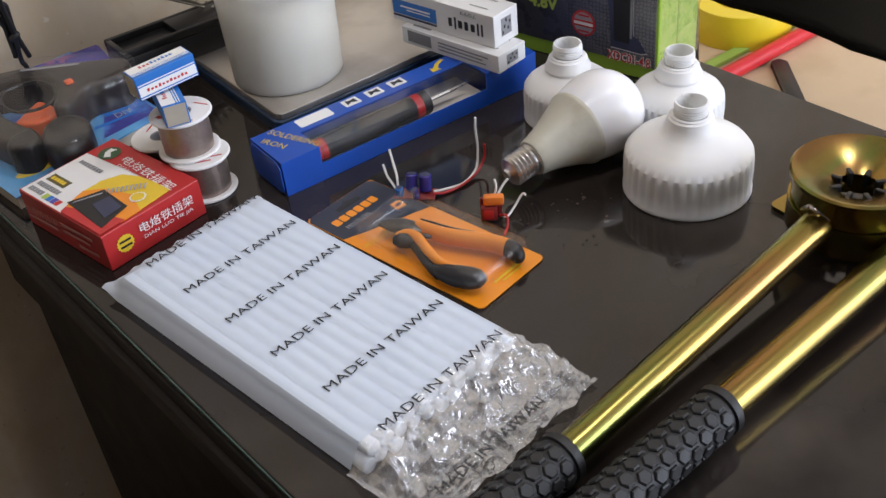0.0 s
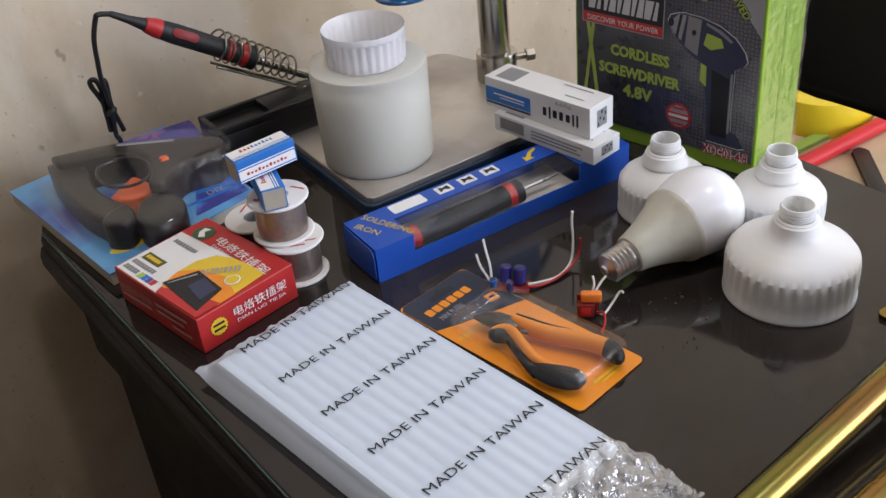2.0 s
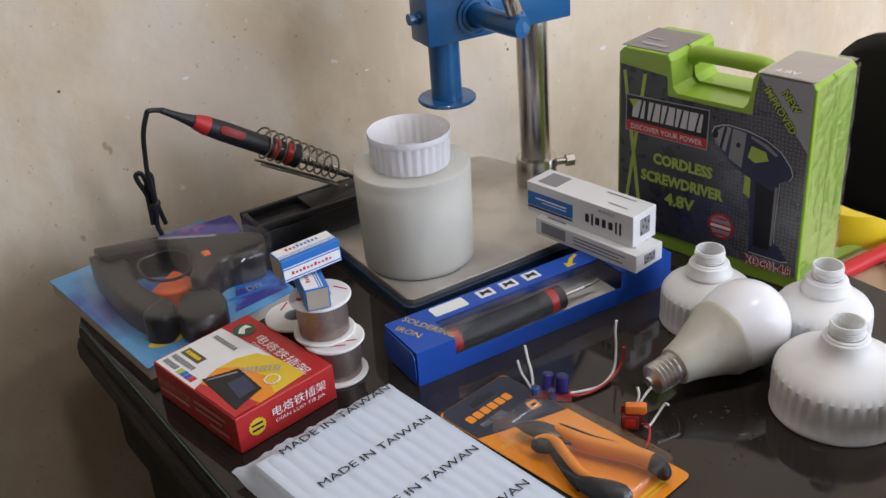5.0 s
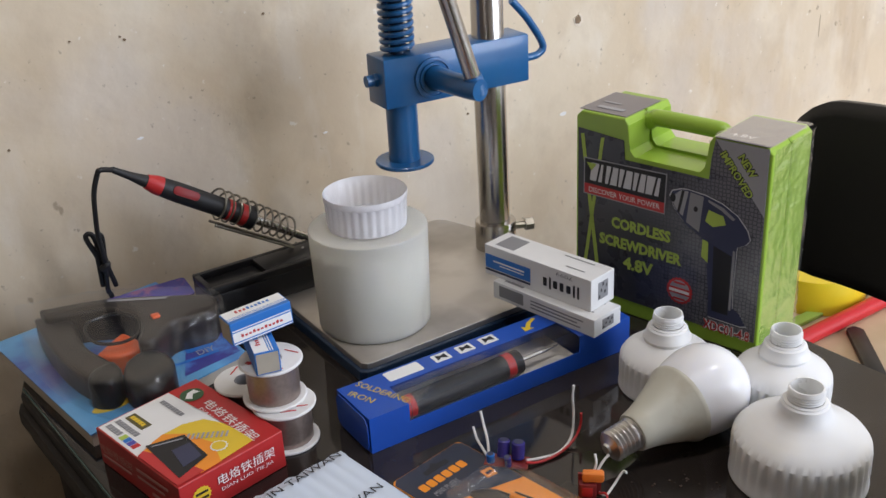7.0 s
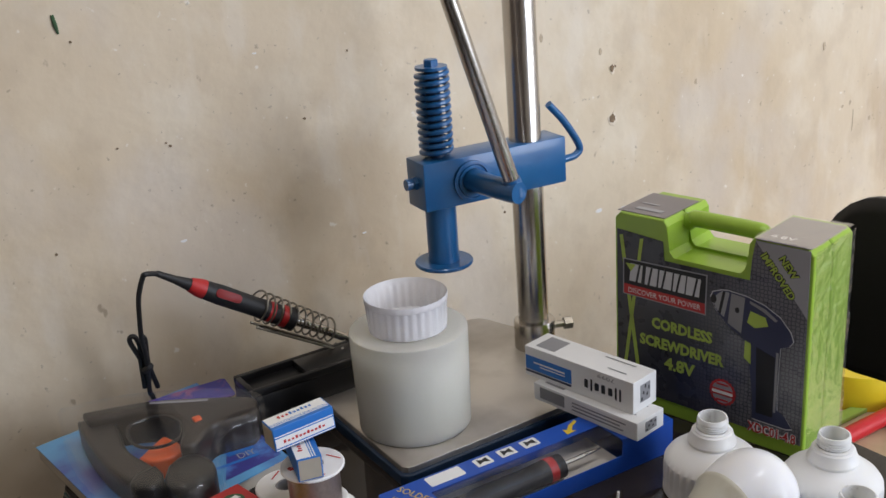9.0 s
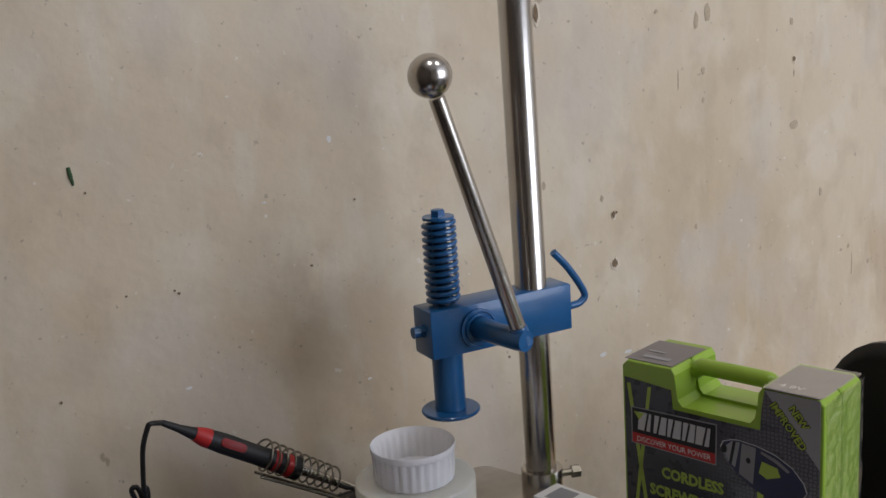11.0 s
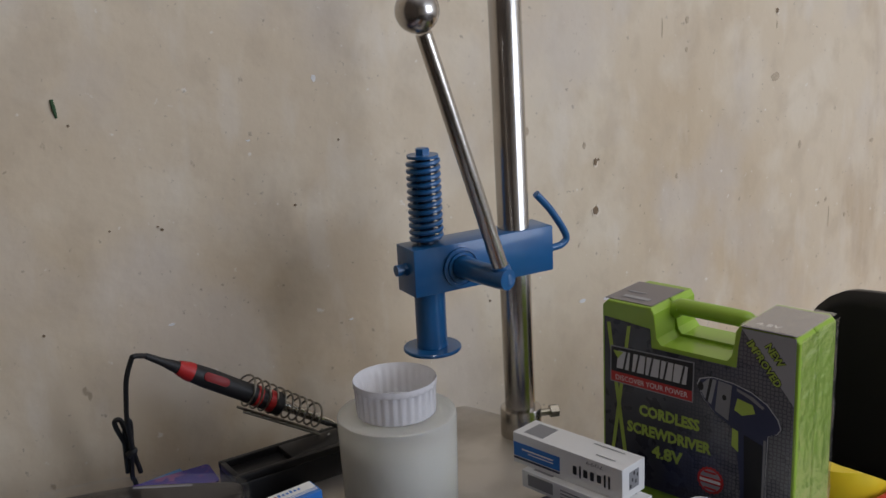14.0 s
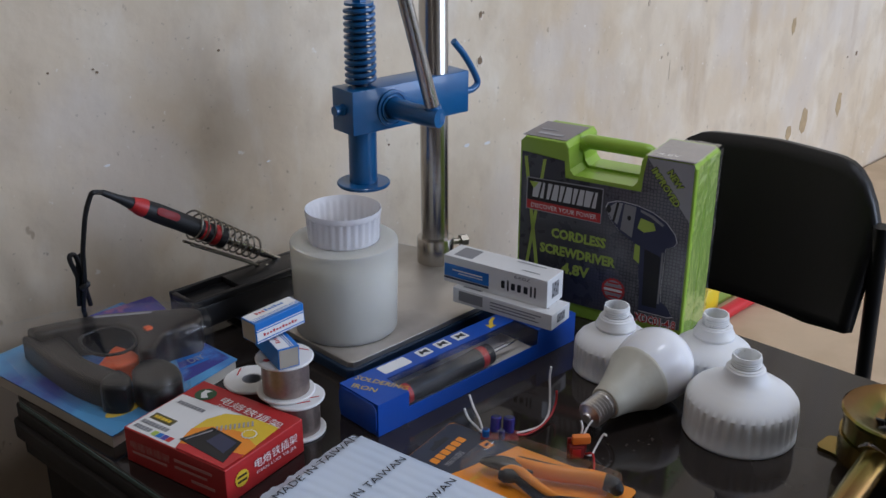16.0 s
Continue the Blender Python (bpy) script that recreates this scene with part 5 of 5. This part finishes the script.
# ---- pliers on their card ----
cd = frame_on((0.3965, 0.4135, T), (0.0775, 0.0105, 0), (-0.0105, 0.0775, 0))
card = thing("pliers_card", pose(0, 0, 0), "orange and navy blister card with small pliers", "blister pack")
part("card", plate(round_rect(0, 0, 0.078, 0.196, 0.005), 0.0008, 0.0018), ORANGEPR, card, "orange printed card", cd, smooth=False)
ctop = up_by(cd, 0.0018)
decal("navy_header", [(0.0005, 0.150), (0.022, 0.141), (0.0775, 0.122), (0.0775, 0.191), (0.073, 0.1955), (0.005, 0.1955), (0.0005, 0.191)], NAVYPR, card, ctop)
decal("hang_slot", [(0.026, 0.181), (0.052, 0.181), (0.052, 0.186), (0.043, 0.187), (0.039, 0.191), (0.035, 0.187), (0.026, 0.186)], BLACKPR, card, ctop, 0.0003)
for k in range(6):
    decal("brand_block", round_rect(0.010 + 0.0085 * k, 0.1665, 0.0170 + 0.0085 * k, 0.1755, 0.0015), ORANGEPR, card, ctop, 0.0003)
words("MINI PLIERS", 0.014, 0.040, 0.1585, 0.0062, SILVER, card, ctop, 0.0005)
decal("size_badge", [(0.057, 0.142), (0.067, 0.1405), (0.069, 0.151), (0.059, 0.1525)], ORANGEPL, card, ctop, 0.0003)
bars([(0.060, 0.066, 0.1465, 0.003)], NAVYPR, card, ctop, 0.0006)
words("MINI PLIERS", 0.004, 0.036, 0.127, 0.0052, YELLOWPR, card, ctop, 0.0004, turn=0)
bars([(0.030, 0.062, 0.012, 0.0022), (0.036, 0.058, 0.008, 0.0014)], YELLOWPR, card, ctop)
def flat_rod(rows, tall, steps=16):
    """A soft rod along (x, y, z, half-width) rows, its section taller or flatter by the given factor."""
    pts = smooth_path([r[:3] for r in rows], 5)
    n = len(pts) - 1
    half = [r[3] for r in rows]
    rad = []
    for i in range(n + 1):
        k = min(len(half) - 1.0001, i / 5)
        rad.append(half[int(k)] + (half[int(k) + 1] - half[int(k)]) * (k - int(k)))
    bm = tube(pts, rad, steps)
    mid = sum(p.z for p in pts) / len(pts)
    for v in bm.verts:
        v.co.z = mid + (v.co.z - mid) * tall
    return bm


part("pliers_jaw", flat_rod([(0.0255, 0.1300, 0.011, 0.0025), (0.0290, 0.1220, 0.012, 0.0070), (0.0325, 0.1120, 0.012, 0.0092), (0.0360, 0.1010, 0.012, 0.0080), (0.0380, 0.0930, 0.012, 0.0050)], 0.62), STEELDARK, card, "dark steel plier jaws", cd)
part("finger_stop", flat_rod([(0.0150, 0.1045, 0.012, 0.0030), (0.0180, 0.1000, 0.012, 0.0062), (0.0215, 0.0940, 0.012, 0.0060), (0.0225, 0.0880, 0.012, 0.0040)], 1.1), BLACKMAT, card, "", cd)
part("orange_handle", flat_rod([(0.0175, 0.1030, 0.0165, 0.0020), (0.0245, 0.0975, 0.0165, 0.0036), (0.0250, 0.0870, 0.0165, 0.0042), (0.0180, 0.0700, 0.0165, 0.0040), (0.0120, 0.0530, 0.0165, 0.0036), (0.0130, 0.0400, 0.0165, 0.0030), (0.0200, 0.0285, 0.0165, 0.0012)], 1.0), ORANGEPL, card, "orange plier grip", cd)
part("grip_underside", flat_rod([(0.0225, 0.0890, 0.010, 0.0040), (0.0160, 0.0730, 0.010, 0.0046), (0.0095, 0.0570, 0.010, 0.0050), (0.0070, 0.0470, 0.010, 0.0055)], 1.1), BLACKMAT, card, "black grip underside", cd)
part("handle_end", flat_rod([(0.0080, 0.0520, 0.0125, 0.0040), (0.0080, 0.0430, 0.0125, 0.0080), (0.0100, 0.0320, 0.0125, 0.0096), (0.0140, 0.0220, 0.0125, 0.0098), (0.0180, 0.0150, 0.0125, 0.0078), (0.0205, 0.0110, 0.0125, 0.0020)], 0.85), BLACKMAT, card, "black bulbous grip end", cd)
part("orange_handle", flat_rod([(0.0405, 0.1010, 0.012, 0.0050), (0.0415, 0.0860, 0.012, 0.0058), (0.0445, 0.0700, 0.012, 0.0062), (0.0510, 0.0530, 0.012, 0.0064), (0.0575, 0.0370, 0.012, 0.0064), (0.0600, 0.0230, 0.012, 0.0066)], 1.25), ORANGEPL, card, "orange plier grip", cd)
part("grip_underside", flat_rod([(0.0455, 0.1020, 0.0150, 0.0012), (0.0475, 0.0880, 0.0150, 0.0018), (0.0505, 0.0720, 0.0150, 0.0018), (0.0570, 0.0540, 0.0150, 0.0014)], 1.2), BLACKMAT, card, "", cd)
part("handle_end", flat_rod([(0.0603, 0.0245, 0.0115, 0.0068), (0.0600, 0.0160, 0.0115, 0.0070), (0.0560, 0.0090, 0.0115, 0.0058), (0.0525, 0.0060, 0.0115, 0.0020)], 1.15), BLACKMAT, card, "black grip end", cd)
part("inner_spring", flat_rod([(0.0320, 0.0910, 0.0120, 0.0016), (0.0345, 0.0865, 0.0120, 0.0022), (0.0370, 0.0820, 0.0120, 0.0014)], 1.0), STEELDARK, card, "", cd)
part("blister", box(0.0045, 0.008, 0.0021, 0.072, 0.142, 0.0225, 0.008, 3), BLISTER, card, "clear moulded blister", cd)

# ---- glue gun in its pack ----
gp = [Vector((0.198, 0.808, 0)), Vector((0.366, 0.850, 0)), Vector((0.351, 1.062, 0)), Vector((0.168, 1.033, 0))]
gpack = thing("glue_gun_pack", pose(0, 0, 0.006), "blue blister pack with a dark glue gun", "blister pack")
part("backing_card", plate([(p.x, p.y) for p in gp], T + 0.0070, T + 0.0085), SPACE, gpack, "blue space-printed card", smooth=False)
gm = sum(gp, Vector()) / 4
part("tray", plate([tuple((gm + (p - gm) * 0.985).xy) for p in gp], T - 0.0056, T + 0.0068, 0.001), TRAYPALE, gpack, "pale beige plastic tray", smooth=False)
part("header_flap", moved(plate(round_rect(0, 0, 0.088, 0.034, 0.004), 0, 0.0012), frame_on((0.286, 1.002, T + 0.0105), (0.97, -0.02, 0), (0.0, 0.97, 0.20))), PURPLE, gpack, "purple printed header card", smooth=False)
gt = Matrix.Translation((0, 0, T + 0.0085))
bars([(0.318, 0.346, 0.890, 0.008), (0.316, 0.340, 0.905, 0.004), (0.30, 0.345, 0.872, 0.004)], BLUEPR, gpack, gt)
decal("night_panel", [(0.300, 0.8470), (0.362, 0.8580), (0.3565, 0.935), (0.340, 0.930), (0.322, 0.900)], NIGHT, gpack, gt)
words("DIY", 0.326, 0.344, 0.880, 0.010, SILVER, gpack, up_by(gt, 0.0003), turn=0.0)
decal("star_burst", disc(0.325, 0.925, 0.014, 0.010, 22, 0.005), SILVER, gpack, gt)
decal("yellow_flash", disc(0.228, 0.842, 0.018, 0.008, 20), YELLOWPR, gpack, gt)


def soft_slab(pts, z0, z1, n=4, bevel=0.006):
    loop = smooth_path(list(pts) + [pts[0]], n)[:-1]
    bm = plate([(p.x, p.y) for p in loop], z0, z1)
    top = [e for e in bm.edges if all(abs(v.co.z - z1) < 1e-6 for v in e.verts)]
    bmesh.ops.bevel(bm, geom=top, offset=bevel, segments=3, profile=0.5, affect="EDGES", clamp_overlap=True)
    return bm


gunp = part("gun_body", soft_slab([(0.214, 1.006, 0), (0.250, 0.996, 0), (0.285, 0.982, 0), (0.330, 0.952, 0), (0.366, 0.922, 0), (0.352, 0.893, 0), (0.330, 0.892, 0), (0.309, 0.893, 0), (0.284, 0.872, 0), (0.272, 0.880, 0), (0.284, 0.906, 0), (0.288, 0.934, 0), (0.268, 0.962, 0), (0.236, 0.976, 0), (0.216, 0.984, 0)], T + 0.009, T + 0.044), GUNPL, gpack, "dark brown plastic glue gun body")
part("gun_grip", soft_slab([(0.208, 1.008, 0), (0.232, 0.996, 0), (0.238, 0.968, 0), (0.233, 0.918, 0), (0.243, 0.874, 0), (0.244, 0.850, 0), (0.230, 0.838, 0), (0.216, 0.862, 0), (0.207, 0.905, 0), (0.205, 0.965, 0)], T + 0.009, T + 0.036), GUNPL, gpack, "dark curved grip")
part("grip_end", soft_slab([(0.2445, 0.872, 0), (0.2450, 0.850, 0), (0.230, 0.834, 0), (0.214, 0.848, 0), (0.222, 0.866, 0)], T + 0.009, T + 0.0375), BLACKPL, gpack, "glossy black grip end")
part("gun_nozzle", soft_slab([(0.254, 0.866, 0), (0.270, 0.874, 0), (0.286, 0.866, 0), (0.291, 0.842, 0), (0.279, 0.815, 0), (0.254, 0.806, 0), (0.243, 0.824, 0), (0.244, 0.846, 0)], T + 0.009, T + 0.036), BLACKPL, gpack, "glossy black nozzle")
part("trigger", soft_slab([(0.238, 0.905, 0), (0.244, 0.893, 0), (0.258, 0.886, 0), (0.2745, 0.8875, 0), (0.2800, 0.902, 0), (0.2760, 0.921, 0), (0.2705, 0.930, 0), (0.2560, 0.920, 0)], T + 0.009, T + 0.0300, 3, 0.004), TRIGGER, gpack, "orange trigger")
part("cord_loop", tube(smooth_path([(0.262, 0.956, T + 0.040), (0.245, 0.950, T + 0.041), (0.238, 0.930, T + 0.040), (0.243, 0.908, T + 0.038), (0.262, 0.896, T + 0.038), (0.281, 0.903, T + 0.039), (0.288, 0.925, T + 0.041), (0.280, 0.948, T + 0.041), (0.262, 0.957, T + 0.040)], 6), 0.0017, 8), BLACKPL, gpack, "thin black loop")
part("body_print", moved(plate(rect(0, 0, 0.060, 0.0042), 0, 0.0003), Matrix.Translation((0.274, 0.977, T + 0.0441)) @ pose(0, 0, 0, 0, 0, -33)), SILVER, gpack, smooth=False)
part("switch", box(0.298, 0.910, T + 0.042, 0.306, 0.918, T + 0.0465, 0.001), TRIGGER, gpack)
part("blister", soft_slab([(0.194, 1.028, 0), (0.262, 1.012, 0), (0.335, 0.968, 0), (0.374, 0.926, 0), (0.358, 0.882, 0), (0.318, 0.876, 0), (0.298, 0.838, 0), (0.282, 0.806, 0), (0.245, 0.800, 0), (0.214, 0.828, 0), (0.192, 0.90, 0), (0.188, 0.97, 0)], T + 0.0087, T + 0.0480, 4, 0.008), SMOKE, gpack, "smoky clear moulded blister")

# ---- lamp driver boards ----
drv = thing("led_driver", pose(0.4585, 0.5695, T, 0, 0, -48), "small red circuit board with blue capacitors", "circuit board", "lamp drivers")
part("board", box(-0.018, -0.008, 0.0015, 0.018, 0.008, 0.0031), PCB, drv)
for x, y, r, h, lean, mm in ((-0.004, 0.004, 0.0052, 0.0165, -14, CAPBLUE), (0.0085, 0.004, 0.0055, 0.0165, -8, CAPBLUE), (0.002, -0.006, 0.0030, 0.012, 12, CAPBLUE), (-0.013, -0.003, 0.0035, 0.010, 5, BLUEPR)):
    m = pose(x, y, 0.0045 if lean < 0 else 0.0032, lean, 0, -8)
    part("capacitor", lathe([(0, 0), (r, 0), (r, h - 0.0028), (r - 0.0008, h - 0.002), (0, h - 0.002)], 20), mm, drv, "", m)
    part("capacitor_top", lathe([(0, h - 0.0019), (r * 0.75, h - 0.0019), (r * 0.75, h - 0.0017), (0, h - 0.0017)], 16), BLUEDK, drv, "", m)
for n, pts, mm in (("white_wire", [(-0.017, 0.002, 0.004), (-0.023, 0.012, 0.004), (-0.030, 0.022, 0.006), (-0.0345, 0.029, 0.013)], WIREWHITE),
                   ("white_wire", [(-0.016, 0.004, 0.005), (-0.020, 0.018, 0.009), (-0.026, 0.032, 0.014), (-0.030, 0.040, 0.022)], WIREWHITE),
                   ("white_wire", [(0.016, 0.002, 0.004), (0.026, 0.008, 0.003), (0.040, 0.020, 0.002), (0.048, 0.037, 0.006), (0.049, 0.046, 0.022), (0.048, 0.047, 0.040), (0.049, 0.046, 0.052)], WIREWHITE),
                   ("red_wire", [(0.016, -0.001, 0.004), (0.026, 0.004, 0.002), (0.040, 0.017, 0.0025), (0.050, 0.034, 0.005), (0.055, 0.044, 0.014), (0.0555, 0.045, 0.026)], WIRERED)):
    part(n, tube(smooth_path(pts, 6), 0.00115, 8), mm, drv)
drv2 = thing("led_driver", pose(0.4855, 0.4985, T, 0, 0, -40), "small upright circuit board with orange film capacitor", "circuit board", "lamp drivers")
part("board", box(-0.009, -0.001, 0.0003, 0.009, 0.001, 0.020), PCB, drv2)
part("transformer", box(-0.0085, -0.009, 0.0025, 0.005, -0.0012, 0.0155, 0.001), PCB, drv2)
part("coil", box(-0.006, -0.0098, 0.005, 0.002, -0.0091, 0.013, 0.0002), REDPL, drv2)
part("film_capacitor", box(-0.006, -0.008, 0.0165, 0.011, -0.0005, 0.0250, 0.0018), CAPORANGE, drv2, "orange film capacitor")
for n, pts, mm in (("white_wire", [(0.003, 0.001, 0.020), (0.005, 0.003, 0.028), (0.004, 0.006, 0.034)], WIREWHITE), ("white_wire", [(0.006, 0.001, 0.022), (0.011, 0.005, 0.029), (0.015, 0.007, 0.033)], WIREWHITE),
                   ("white_wire", [(0.007, -0.003, 0.004), (0.013, -0.004, 0.003), (0.019, 0.003, 0.007), (0.026, 0.008, 0.016), (0.029, 0.006, 0.0165)], WIREWHITE),
                   ("red_wire", [(0.007, -0.005, 0.005), (0.0125, -0.010, 0.008), (0.013, -0.016, 0.002), (0.010, -0.028, 0.0015)], WIRERED)):
    part(n, tube(smooth_path(pts, 6), 0.001, 8), mm, drv2)

# ---- long-handled yellow zinc tool ----
wr = thing("ring_crimper", pose(0, 0, 0), "yellow zinc-plated hand tool with ring head and long handles", "hand tool")
RC = (0.648, 0.283)
part("funnel_ring", lathe([(0.045, 0.789), (0.0475, 0.7895), (0.0475, 0.809), (0.0505, 0.8095), (0.0508, 0.8125), (0.0490, 0.8140), (0.046, 0.8135), (0.0185, 0.7995), (0.0165, 0.798), (0.0165, 0.789), (0.045, 0.789)], 64, False), ZINC, wr, "polished yellow zinc funnel ring", pose(*RC, 0))
part("ring_body", lathe([(0.0400, 0.765), (0.0495, 0.765), (0.0495, 0.7885), (0.0400, 0.7885), (0.0400, 0.765)], 64, False), ZINC, wr, "", pose(*RC, 0))
for k in range(8):
    a = 2 * math.pi * k / 8 + 0.2
    part("jaw_tooth", moved(box(-0.003, -0.0018, 0.7895, 0.005, 0.0018, 0.8010, 0.0005), pose(RC[0] + 0.0160 * math.cos(a), RC[1] + 0.0160 * math.sin(a), 0, 0, 0, math.degrees(a))), BLACKPL, wr)
part("foot_plate", moved(plate(round_rect(-0.014, -0.060, 0.014, 0.070, 0.006), T + 0.0006, T + 0.004), pose(RC[0] + 0.0, RC[1] - 0.003, 0, 0, 0, -2)), ZINC, wr, "flat zinc foot plate")
part("foot_bracket", box(RC[0] - 0.012, RC[1] - 0.045, T + 0.0042, RC[0] + 0.012, RC[1] - 0.040, T + 0.015), ZINC, wr)
part("foot_bracket", box(RC[0] - 0.012, RC[1] + 0.040, T + 0.0042, RC[0] + 0.012, RC[1] + 0.045, T + 0.015), ZINC, wr)


def grip_handle(a, b, c, flat):
    A1, B1, C1 = Vector(a), Vector(b), Vector(c)
    tb = part("handle_tube", tube([A1, A1.lerp(B1, 0.10), B1, B1.lerp(C1, 0.4)], [0.0128 if flat else 0.0122, 0.0122, 0.0118, 0.0115], 24), ZINC, wr, "yellow zinc tube")
    gr = part("grip", tube([B1, B1.lerp(C1, 0.015), B1.lerp(C1, 0.05), B1.lerp(C1, 0.055), C1], [0.0150, 0.0172, 0.0172, 0.0152, 0.0150], 28), BLACKMAT, tb, "black rubber grip with hexagon studs")
    d = (C1 - B1).normalized()
    s1 = d.orthogonal().normalized()
    s2 = d.cross(s1)
    ln = (C1 - B1).length
    stud = mesh_of("grip_stud", moved(lathe([(0.0052, 0), (0.0052, 0.0010), (0.0043, 0.0018), (0, 0.0018)], 6, False), pose(0, 0, 0)), BLACKMAT)
    nrow = int((ln * 0.93) / 0.0102)
    for i in range(nrow):
        for k in range(9):
            ang = 2 * math.pi * (k + 0.5 * (i % 2)) / 9
            nrm = s1 * math.cos(ang) + s2 * math.sin(ang)
            p = B1 + d * (ln * 0.065 + 0.005 + i * 0.0102) + nrm * 0.0148
            q = nrm.cross(d)
            ob = new("grip_stud", stud)
            ob.parent = gr
            ob.matrix_basis = Matrix(((d.x, q.x, nrm.x, p.x), (d.y, q.y, nrm.y, p.y), (d.z, q.z, nrm.z, p.z), (0, 0, 0, 1)))


grip_handle((0.607, 0.2835, 0.786), (0.3265, 0.2575, T + 0.0195), (0.185, 0.2445, T + 0.0185), True)
grip_handle((0.66, 0.2315, 0.778), (0.4255, 0.2195, T + 0.0195), (0.275, 0.2120, T + 0.0185), False)
part("weld_bead", tube(smooth_path([(0.606, 0.300, 0.790), (0.600, 0.288, 0.800), (0.603, 0.274, 0.794)], 5), 0.0022, 8), STEEL, wr, "bright rough weld")

# ---- chair ----
chair = thing("office_chair", pose(0, 0, 0), "plain black plastic chair beside the desk", "chair")
bm = bmesh.new()
g = []
for i in range(25):
    row = []
    for j in range(13):
        s, h = -1 + 2 * i / 24, j / 12
        y = 0.686 + 0.176 * s * (1 - 0.06 * (1 - h))
        top = 0.872 - 0.085 * max(0, abs(s) - 0.5) ** 3 / 0.125 - 0.012 * max(0, s)
        bot = 0.629 + 0.03 * max(0, abs(s) - 0.6)
        row.append(bm.verts.new((1.165 - 0.030 * s * s + 0.02 * h, y, bot + (top - bot) * h)))
    g.append(row)
for i in range(24):
    for j in range(12):
        bm.faces.new((g[i][j], g[i + 1][j], g[i + 1][j + 1], g[i][j + 1]))
bk = part("backrest", bm, CHAIRBLACK, chair, "curved black backrest")
md = bk.modifiers.new("thickness", "SOLIDIFY")
md.thickness = 0.018
part("seat", plate(round_rect(0.86, 0.50, 1.19, 0.875, 0.05), 0.40, 0.425, 0.006), CHAIRBLACK, chair, "black seat")
for y in (0.507, 0.868):
    part("upright", tube(smooth_path([(1.140, y, 0.80), (1.150, y, 0.70), (1.175, y, 0.46), (1.165, y, 0.412), (1.14, y, 0.388)], 5), 0.011, 12), CHAIRBLACK, chair)
    for x in (0.90, 1.15):
        part("leg", tube([(x, y, 0.399), (x + (0.03 if x > 1 else -0.01), y, 0.0)], 0.011, 12), CHAIRBLACK, chair)

# ---- low bench and what lies on it ----
bench = thing("low_bench", pose(0, 0, 0), "low bench with a bare tan plywood top", "bench")
part("bench_top", box(1.235, 0.20, 0.400, 2.9, 1.105, 0.420, 0.002), PLYWOOD, bench, "", smooth=False)
for x, y in ((1.27, 0.25), (2.84, 0.25), (1.27, 1.07), (2.84, 1.07)):
    part("bench_leg", box(x - 0.02, y - 0.02, 0, x + 0.02, y + 0.02, 0.3998, 0.002), PLYWOOD, bench)
tagged(part("rubber_strap", moved(plate(round_rect(-0.10, -0.013, 0.100, 0.013, 0.010), 0.4203, 0.4283, 0.003), pose(1.318, 0.790, 0, 0, 0, 49.5)), BLACKPR), "black rubber strap lying flat on the bench", "strap")
tagged(part("tape_roll", lathe([(0.05, 0), (0.085, 0), (0.086, 0.002), (0.086, 0.058), (0.085, 0.06), (0.05, 0.06), (0.05, 0)], 48, False), YELLOWTAPE, m=pose(1.44, 0.990, 0.4202)), "roll of bright yellow tape on the bench", "tape roll")
tagged(part("red_stick", tube([(1.245, 0.885, 0.4335), (1.85, 0.885, 0.4335)], 0.0130, 16), REDSTICK), "round red painted stick lying on the bench", "stick")
tagged(part("green_strip", box(1.245, 0.925, 0.4203, 1.7, 0.945, 0.428, 0.001), GREENSTRIP), "flat green strip lying behind the red stick", "strip")


# ---- final setting of each thing on the desk ----
def shift(ob, pivot, dx, dy, turn=0.0):
    """Slides a thing over the desk and turns it about a point."""
    p = Matrix.Translation((pivot[0], pivot[1], 0))
    ob.matrix_basis = Matrix.Translation((dx, dy, 0)) @ p @ pose(0, 0, 0, 0, 0, turn) @ p.inverted() @ ob.matrix_basis


for ob in list(scene.objects):
    if ob.parent:
        continue
    kind = ob.name.split(".")[0]
    if kind == "desk":
        shift(ob, (0.507, 0.75), -0.006, 0.0, 3.7)
    elif kind == "pliers_card":
        shift(ob, (0.435, 0.51), 0.013, 0.007, 2.7)
    elif kind == "red_stand_box":
        shift(ob, (0.26, 0.72), 0.003, 0.015)
    elif kind == "soldering_iron_box":
        shift(ob, (0.54, 0.677), 0.003, 0.005, -1.5)
    elif kind == "glue_stick_pack":
        shift(ob, (0.30, 0.48), 0.014, 0.009, 3.2)
    elif kind == "lamp_housing":
        d = {True: (0.016, 0.005)}.get(ob.location.y < 0.45, (0.007, 0.006))
        shift(ob, (0, 0), *d)
    elif kind == "led_bulb":
        shift(ob, (0.56, 0.51), 0.0135, 0.0065)
    elif kind == "led_driver":
        shift(ob, (0, 0), 0.0115, 0.007)
    elif kind == "ring_crimper":
        shift(ob, (0.6, 0.28), 0.028, 0.005)
    elif kind in ("solder_spool", "flux_box"):
        shift(ob, (0, 0), 0.003, 0.008)
    elif kind == "screwdriver_case":
        shift(ob, (0, 0), 0.0065, 0.006)
    elif kind in ("frosted_tub", "lamp_press", "soldering_stand"):
        shift(ob, (0, 0), 0.003, 0.004)
    elif kind == "glue_gun_pack":
        shift(ob, (0, 0), 0.002, 0.008)
